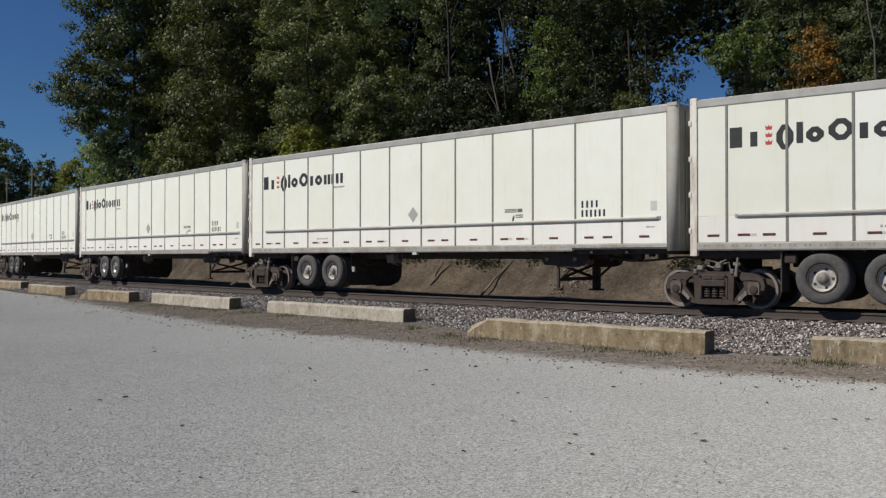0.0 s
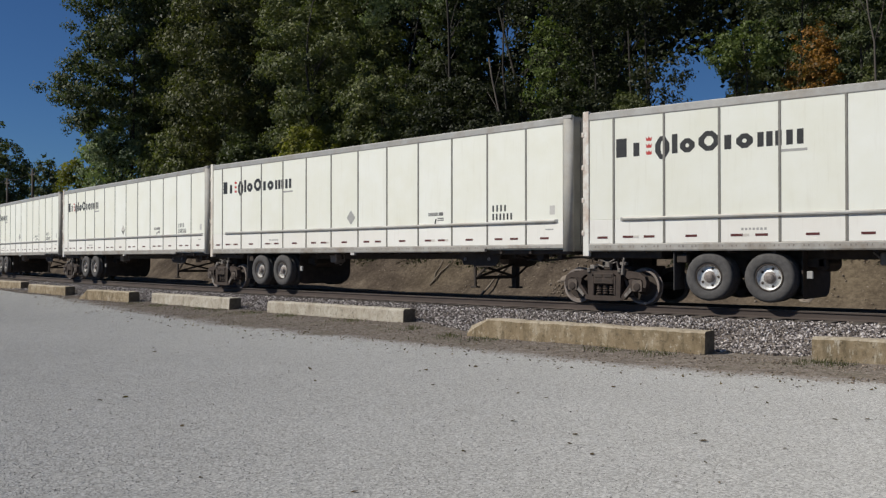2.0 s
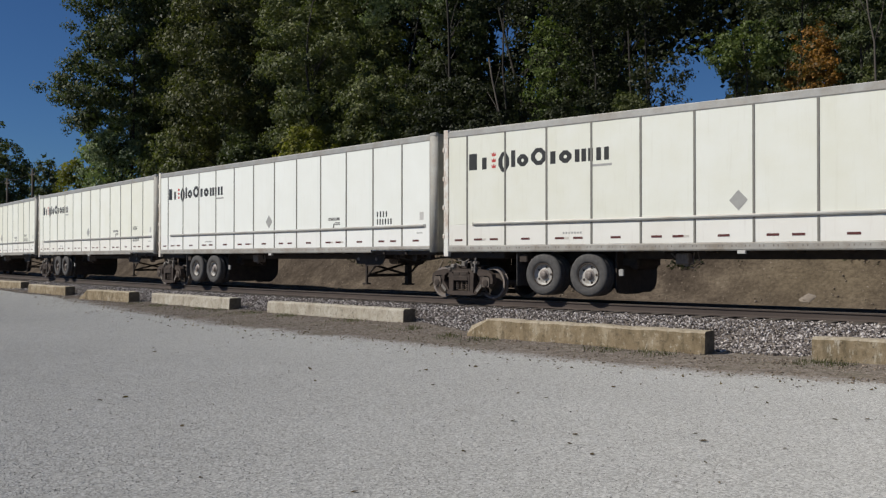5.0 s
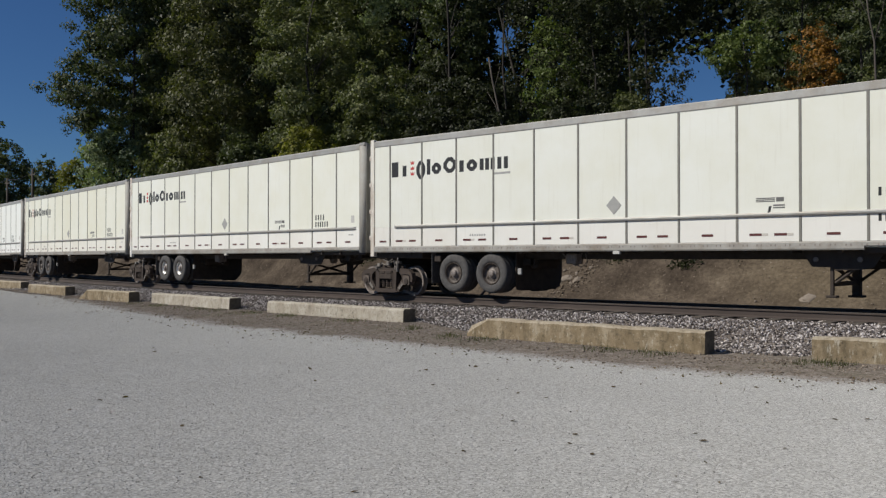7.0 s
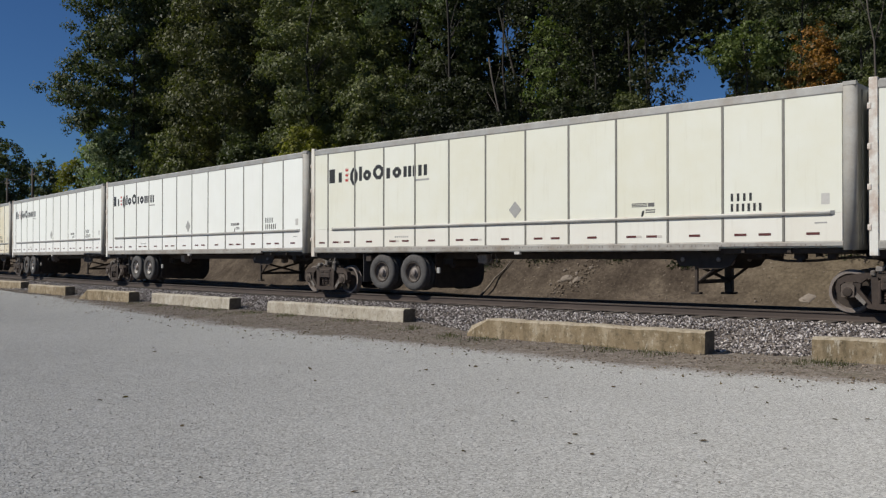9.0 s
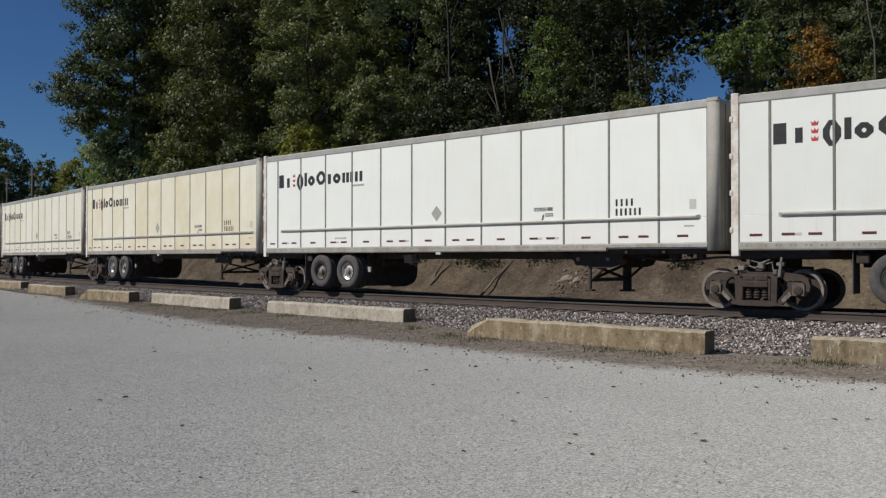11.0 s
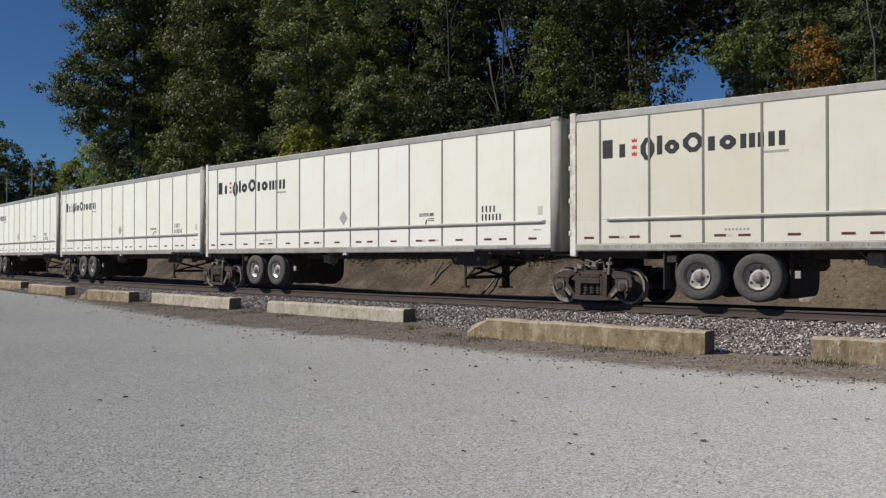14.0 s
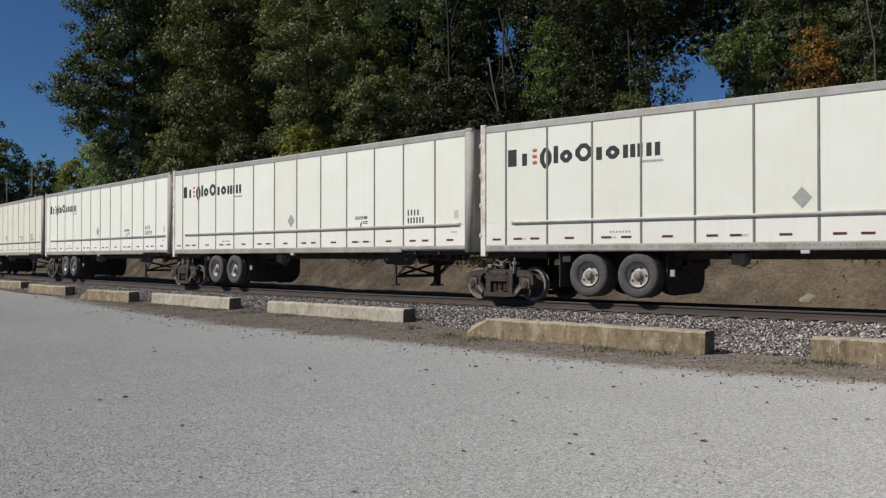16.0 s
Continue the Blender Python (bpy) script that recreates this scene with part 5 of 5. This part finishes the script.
def on_spill(count):
    x = -2 - 40 * rng.uniform(0, 1, count) ** 1.2
    far = np.interp(x, (-50, -14, -11, 0), (-2.5, -2.5, -4.1, -4.1))
    v = far - np.abs(rng.normal(size=count)) * 0.55
    return np.array([(a, line(a) + b, rest_height(a, b) + 0.005) for a, b in zip(x, v)])


stones("stone_spill", 1300, on_spill, (0.01, 0.036), M["rubble"], "loose grey stones spilled past the barriers", "stones")
stones("bank_rubble", 5200, on_bank, (0.01, 0.045), M["rubble"], "brown stones scattered over the earth bank", "rubble")
stones("verge_pebbles", 12000, on_verge, (0.006, 0.028), M["rubble"], "brown pebbles on the verge of the lot", "pebbles")


def far_woods():
    """The thick of the wood behind the trees, as one mass of leaves with gaps."""
    count = 120000
    y = rng.uniform(46, 60, count)
    u = rng.uniform(0.12, 1.66, count)
    x = -u * y
    top = np.interp(u, (0.1, 0.5, 1.0, 1.5, 1.66), (19, 24, 30, 36, 30))
    z = 3.0 + rng.uniform(0, 1, count) * (top - 3.0)
    keep = np.array([noise.noise((a * 0.16, b * 0.16, c * 0.16)) + 0.5 * noise.noise((a * 0.5, b * 0.5, c * 0.5)) > -0.6 for a, b, c in zip(x, y, z)])
    # clearings where the sky comes through
    for gu, gz, gr in ((0.45, 0.188, 0.066), (0.92, 0.245, 0.018), (0.72, 0.25, 0.026)):
        ang = (z - EYE_Z) / np.hypot(x, y)
        keep &= np.hypot(u - gu, (ang - gz) * 1.4) > gr * rng.uniform(0.6, 1.3, count)
    x, y, z = x[keep], y[keep], z[keep]
    n = len(x)
    pos = np.stack([x, y, z], axis=1)
    out = rng.normal(size=(n, 3)) + np.array([0, -0.5, 0.4])
    out /= np.linalg.norm(out, axis=1)[:, None]
    a = np.cross(out, rng.normal(size=(n, 3)))
    a /= np.linalg.norm(a, axis=1)[:, None]
    b = np.cross(out, a)
    ln = (0.0075 * np.hypot(x, y) * rng.uniform(0.7, 1.5, n))[:, None]
    verts = np.stack([pos - a * ln * 0.5, pos + b * ln * 0.34 + out * ln * 0.1, pos + a * ln * 0.55, pos - b * ln * 0.34 + out * ln * 0.1], axis=1).reshape(-1, 3)
    me = mesh_arrays("far_woods", verts, np.arange(4 * n).reshape(n, 4))
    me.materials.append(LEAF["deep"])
    tagged(new("far_woods", me), "dense dark green woodland behind the bank", "woods", kind="stuff")


far_woods()


def leaf_bm(kind):
    bm = bmesh.new()
    w = 0.03 + 0.008 * kind
    pts = [(-0.06, 0, 0.004), (-0.02, w, 0.016), (0.03, w * 0.8, 0.02), (0.065, 0, 0.012), (0.03, -w * 0.8, 0.014), (-0.02, -w, 0.008)]
    vs = [bm.verts.new(p) for p in pts]
    mid = bm.verts.new((0.0, 0.0, 0.003))
    for i in range(6):
        bm.faces.new((vs[i], vs[(i + 1) % 6], mid))
    return bm


LEAVES = ((-13.55, 8.40), (-9.74, 8.59), (-9.42, 5.47), (-9.08, 4.62), (-7.39, 4.89), (-5.55, 3.83), (-4.39, 4.28), (-9.42, 5.16), (-15.10, 9.93), (-8.75, 7.81), (-12.57, 7.49), (-7.32, 8.54), (-8.35, 9.59), (-6.96, 9.45), (-8.04, 10.36), (-6.91, 8.37), (-5.89, 7.25), (-5.09, 7.16), (-4.09, 6.61), (-4.26, 6.98), (-2.88, 6.69), (-3.42, 7.72), (-3.23, 7.46), (-3.72, 6.37), (-4.61, 5.77), (-2.57, 7.62), (-2.64, 9.30), (-2.89, 11.68), (-3.66, 11.40), (-4.05, 10.96), (-4.95, 11.49), (-5.30, 10.29), (-6.71, 11.74), (-6.08, 8.66), (-6.40, 8.87), (-5.51, 9.14), (-5.63, 8.59), (-5.45, 9.85), (-2.40, 9.54), (-3.53, 9.88))
for i, (x, y) in enumerate(LEAVES):
    ob = placed("fallen_leaf", f"fallen_leaf_{i % 3}", lambda: leaf_bm(i % 3), M["litter"], None, label="dry brown fallen leaf on the gravel lot")
    k = 0.95 if i in (0, 1, 12) else 0.36 + 0.32 * ((i * 7) % 5) / 5
    ob.matrix_basis = Matrix.Translation((x, y, LOT_Z + 0.004)) @ Matrix.Rotation(i * 2.3, 4, "Z") @ Matrix.Rotation(0.45 * math.sin(i), 4, "X") @ Matrix.Scale(k, 4)
    tagged(ob, category="leaf", group="fallen leaves on the lot")


def litter(count):
    """Crumbs of leaves and bark along the edge of the lot."""
    x = -2 - 36 * rng.uniform(0, 1, count)
    v = np.array([lot_edge(a) for a in x]) + rng.normal(size=count) * 0.55 - 0.1
    stray = rng.uniform(size=count) < 0.12
    v = np.where(stray, v - rng.uniform(0, 7, count), v)
    z = np.array([rest_height(a, b) for a, b in zip(x, v)]) + 0.008
    y = np.array([line(a) for a in x]) + v
    pos = np.stack([x, y, z], axis=1)
    out = rng.normal(size=(count, 3)) * 0.45 + np.array([0, 0, 1])
    out /= np.linalg.norm(out, axis=1)[:, None]
    a = np.cross(out, rng.normal(size=(count, 3)))
    a /= np.linalg.norm(a, axis=1)[:, None]
    b = np.cross(out, a)
    ln = rng.uniform(0.015, 0.07, count)[:, None] * np.where(stray, 0.6, 1.0)[:, None]
    verts = np.stack([pos - a * ln * 0.5, pos + b * ln * 0.3 + out * ln * 0.2, pos + a * ln * 0.5, pos - b * ln * 0.3 + out * ln * 0.15], axis=1).reshape(-1, 3)
    me = mesh_arrays("leaf_litter", verts, np.arange(4 * count).reshape(count, 4))
    me.materials.append(M["litter"])
    tagged(new("leaf_litter", me), "brown leaf crumbs scattered along the lot's edge", "litter", kind="stuff")


litter(800)


def branch(x0, v0, x1, v1, r, lift):
    a = Vector((x0, line(x0) + v0, rest_height(x0, v0) + r))
    b = Vector((x1, line(x1) + v1, rest_height(x1, v1) + r + lift))
    pts = [a.lerp(b, t) + Vector((0.05 * math.sin(9 * t), 0, 0.03 * math.sin(7 * t))) for t in (0, 0.25, 0.5, 0.75, 1.0)]
    bm = tube(bmesh.new(), pts, [r, r * 0.95, r * 0.85, r * 0.7, r * 0.5], 7)
    ob = part("fallen_branch", bm, M["deadwood"], None, "bare dead branch lying on the earth bank", smooth=True)
    tagged(ob, category="branch", group="dead branches on the bank")


branch(-19.65, 6.95, -19.35, 8.6, 0.045, 0.04)
branch(-22.9, 7.6, -22.5, 8.6, 0.035, 0.05)
branch(-22.85, 7.62, -23.0, 8.5, 0.028, 0.04)


def utility_pole(x, y, top):
    p = empty("utility_pole")
    z0 = rest_height(x, y - line(x))
    part("pole", tube(bmesh.new(), [(0, 0, -0.5), (0, 0, (top - z0) / 2), (0, 0, top - z0)], [0.15, 0.13, 0.11], 10), M["pole"], p, smooth=True)
    part("crossarm", boxed(-0.6, 0.6, -0.05, 0.05, top - z0 - 0.6, top - z0 - 0.48, 0.01), M["pole"], p)
    for e in (-0.5, 0.5):
        part("insulator", tube(bmesh.new(), [(e, 0, top - z0 - 0.48), (e, 0, top - z0 - 0.34)], [0.03, 0.025], 6), M["hub"], p)
    p.matrix_basis = Matrix.Translation((x, y, z0))
    tagged(p, "thin weathered timber utility pole before far trees", "utility pole", "poles beside the railway")


utility_pole(-86.8, 40.3, 9.8)
utility_pole(-96.5, 42.1, 9.6)

def on_scree(count):
    """A spill of broken rock part way along the bank."""
    u = rng.uniform(-0.1, 1.15, count)
    x = -16.7 + 1.2 * u + rng.normal(size=count) * 0.28
    v = 7.0 + 1.5 * u + rng.normal(size=count) * 0.12
    return np.array([(a, line(a) + b, rest_height(a, b) + 0.02) for a, b in zip(x, v)])


stones("bank_scree", 230, on_scree, (0.015, 0.075), M["rubble"], "pale broken rock spilled down the earth bank", "rubble")


def rock(x, v, size, flat, turn):
    """A broken slab of rock lying on the bank."""
    bm = bmesh.new()
    bmesh.ops.create_icosphere(bm, subdivisions=2, radius=1.0)
    for vert in bm.verts:
        c = vert.co
        push = 0.8 + 0.45 * noise.noise(c * 1.3 + Vector((x, v, 0)))
        vert.co = Vector((round(c.x * push * 2.2) / 2.2 * 0.4 + c.x * push * 0.6, c.y * push * 0.75, c.z * push * flat)) * size
    ob = part("rock", bm, M["slab_rock"], None, "pale broken slab of rock on the earth bank")
    ob.matrix_basis = Matrix.Translation((x, line(x) + v, rest_height(x, v) + 0.25 * flat * size)) @ Matrix.Rotation(0.7, 4, "X") @ Matrix.Rotation(turn, 4, "Z")
    tagged(ob, category="rock", group="rocks on the bank")


for row in ((-16.39, 7.95, 0.26, 0.4, 0.4), (-15.96, 7.93, 0.2, 0.45, 1.0), (-16.10, 8.15, 0.12, 0.6, 2.0), (-16.6, 7.82, 0.1, 0.6, 0.2), (-16.93, 7.74, 0.08, 0.7, 1.3), (-16.15, 7.82, 0.09, 0.6, 2.6), (-8.01, 7.5, 0.26, 0.25, 0.5), (-16.63, 8.22, 0.09, 0.7, 0.9), (-15.6, 8.3, 0.1, 0.6, 0.1), (-9.43, 7.35, 0.06, 0.7, 0.8)):
    rock(*row)


def sapling(name, points, radius, twigs):
    """A slender leaning bare trunk with a few twigs."""
    base = Vector(points[0])
    tree = empty("bare_sapling")
    rel = [Vector(p) - base for p in points]
    part("trunk", tube(bmesh.new(), rel, [radius * (1 - 0.5 * i / len(rel)) for i in range(len(rel))], 7), M["pole"], tree, "grey bare trunk", smooth=True)
    for a, b in twigs:
        mid = (Vector(a) + Vector(b)) / 2 + Vector((0.05, 0, 0.08))
        part("twig", tube(bmesh.new(), [Vector(a) - base, mid - base, Vector(b) - base], [radius * 0.45, radius * 0.35, radius * 0.15], 5), M["pole"], tree, smooth=True)
    tree.matrix_basis = Matrix.Translation(base)
    tagged(tree, name, "tree", "bare saplings before the woods")


sapling("slender grey leaning bare trunk before dark trees", [(-21.3, 29.9, 3.0), (-21.5, 29.9, 5.4), (-21.85, 29.9, 6.8), (-22.3, 29.9, 8.6), (-22.5, 29.9, 9.6)], 0.06, [((-22.2, 29.9, 8.2), (-21.8, 29.8, 9.2)), ((-21.85, 29.9, 6.8), (-22.5, 29.8, 8.1))])
sapling("thin bare leaning sapling beside autumn leaves", [(-6.9, 28.0, 3.2), (-6.75, 28.0, 5.5), (-6.8, 28.0, 7.4), (-6.95, 28.0, 8.2), (-7.1, 28.0, 9.6)], 0.035, [((-6.8, 28.0, 7.4), (-6.5, 27.9, 8.6)), ((-6.95, 28.0, 8.2), (-7.5, 27.9, 9.0))])


def bank_brush(x, v, r, flat):
    """A low dark tuft of brush hanging on the earth bank."""
    n = int(900 * r)
    o = rng.normal(size=(n, 3)) * np.array([r, 0.35 * r, r * flat])
    base = np.array([x, line(x) + v, rest_height(x, v) + 0.1])
    pos = base + o
    pos[:, 2] = np.maximum(pos[:, 2], np.array([rest_height(a, b - line(a)) + 0.02 for a, b in pos[:, :2]]))
    out = rng.normal(size=(n, 3)) + np.array([0, -0.3, 0.5])
    out /= np.linalg.norm(out, axis=1)[:, None]
    a = np.cross(out, rng.normal(size=(n, 3)))
    a /= np.linalg.norm(a, axis=1)[:, None]
    b = np.cross(out, a)
    ln = rng.uniform(0.05, 0.13, n)[:, None]
    verts = np.stack([pos - a * ln * 0.5, pos + b * ln * 0.3, pos + a * ln * 0.55, pos - b * ln * 0.3], axis=1).reshape(-1, 3)
    me = mesh_arrays("brush", verts - base, np.arange(4 * n).reshape(n, 4))
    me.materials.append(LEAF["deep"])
    ob = new("brush", me)
    ob.location = base
    tagged(ob, "low dark tuft of brush hanging on the earth bank", "brush", kind="stuff")


for x, v, r, flat in ((-21.3, 8.5, 0.45, 0.5), (-20.4, 8.35, 0.35, 0.6), (-17.8, 8.6, 0.45, 0.35), (-17.0, 8.75, 0.3, 0.4), (-14.8, 8.6, 0.3, 0.5), (-12.2, 8.5, 0.25, 0.5), (-10.2, 8.7, 0.4, 0.4), (-24.5, 8.6, 0.5, 0.45), (-28.0, 8.6, 0.5, 0.45), (-7.2, 8.8, 0.45, 0.4)):
    bank_brush(x, v, r, flat)


def weeds(count):
    """Thin dry blades along the feet of the barriers."""
    x = -2.5 - 26 * rng.uniform(0, 1, count) ** 1.3
    off = np.interp(x, (-30, -21, -14.4, -11.3, -6.0, -4.4, 0), (-2.75, -2.75, -2.8, -4.1, -4.25, -3.95, -3.75))
    keep = np.array([noise.noise((a * 1.1, 0.0, 2.0)) > 0.05 for a in x])
    x, off = x[keep], off[keep]
    count = len(x)
    v = off - np.abs(rng.normal(size=count)) * 0.38
    y = np.array([line(a) for a in x]) + v
    z = np.array([rest_height(a, b) for a, b in zip(x, v)])
    ang = rng.uniform(0, 2 * math.pi, count)
    h = rng.uniform(0.03, 0.11, count)
    w = 0.004 + 0.004 * rng.uniform(size=count)
    dx, dy = np.cos(ang), np.sin(ang)
    base = np.stack([x, y, z], axis=1)
    side = np.stack([-dy * w, dx * w, 0 * w], axis=1)
    tip = base + np.stack([dx * h * 0.5, dy * h * 0.5, h], axis=1)
    verts = np.stack([base - side, base + side, tip], axis=1).reshape(-1, 3)
    me = mesh_arrays("weeds", verts, np.arange(3 * count).reshape(count, 3))
    me.materials.append(LEAF["olive"])
    tagged(new("weeds", me), "sparse dry weeds at the feet of the barriers", "weeds", kind="stuff")


weeds(5200)


def overhead_wire():
    pts = []
    for a, b in (((-112.0, 45.0, 9.7), (-96.5, 42.1, 9.5)), ((-96.5, 42.1, 9.5), (-86.8, 40.3, 9.6))):
        for k in range(7):
            t = k / 6
            p = Vector(a).lerp(Vector(b), t)
            pts.append(p - Vector((0, 0, 0.35 * 4 * t * (1 - t))))
    ob = part("overhead_wire", tube(bmesh.new(), pts, [0.025] * len(pts), 5), M["black"], None, "thin dark sagging wire between utility poles")
    tagged(ob, category="wire")


overhead_wire()

# ---- timber ties under the rails ----
for k in range(118):
    x = -62.0 + k * 0.54
    px, py = beside(x, 1.29)
    ob = placed("tie", f"tie_{k % 4}", lambda: boxed(-0.115, 0.115, -1.3 - 0.02 * (k % 4), 1.3, -0.16, 0.0, 0.012), M["tie"], track)
    ob.matrix_basis = Matrix.Translation((px, py, RAIL_TOP - 0.176)) @ Matrix.Rotation(math.atan(slope(x)) + 0.01 * math.sin(k * 3.1), 4, "Z")

# ---- movement ----
def run(t):
    """How far the train has gone."""
    return 0.19 + 15.5074 * t - 0.058304 * t ** 2 + 0.005757 * t ** 3 - 0.000167 * t ** 4


def on_line(x, length):
    """A pose on the near side of the train's path, turned along it; the small terms ease the pace through the curve."""
    k = min(1.0, max(0.0, (-x - 20.0) / 32.0))
    x += 0.5 * k * k * (3 - 2 * k) + float(np.interp(x, (-40, -24, -10, -6, -3, 6), (0.0, 0.08, 0.06, 0.0, -0.1, -0.15)))
    y0, y1 = line(x), line(x + length)
    return Matrix.Translation((x, y0, 0)) @ Matrix.Rotation(math.atan2(y1 - y0, length), 4, "Z")


def motions():
    steps = [0.5 * k for k in range(33)]
    for n, t in train.items():
        rear = REAR0 + n * PITCH
        walk(t, [(s, on_line(rear + run(s), LENGTH)) for s in steps])
        walk(bogies[n], [(s, Matrix.Translation((0, 0, RAIL_TOP)) @ on_line(rear + 0.42 + run(s), 1.0)) for s in steps])
    # the wheelsets roll; all leading ones turn alike, and all trailing ones
    ticks = [k / FPS for k in range(int(SECONDS * FPS) + 1)]
    for side in (0, 1):
        first, rest = wheelsets[side], wheelsets[side + 2::2]
        seat = first.matrix_basis.translation.copy()
        walk(first, [(t, Matrix.Translation(seat) @ Matrix.Rotation((run(t) / WHEEL_R) % (2 * math.pi), 4, "Y")) for t in ticks])
        for ws in rest:
            ws.rotation_mode = "QUATERNION"
            keys = ws.animation_data_create()
            keys.action = first.animation_data.action
            keys.action_slot = first.animation_data.action_slot



motions()
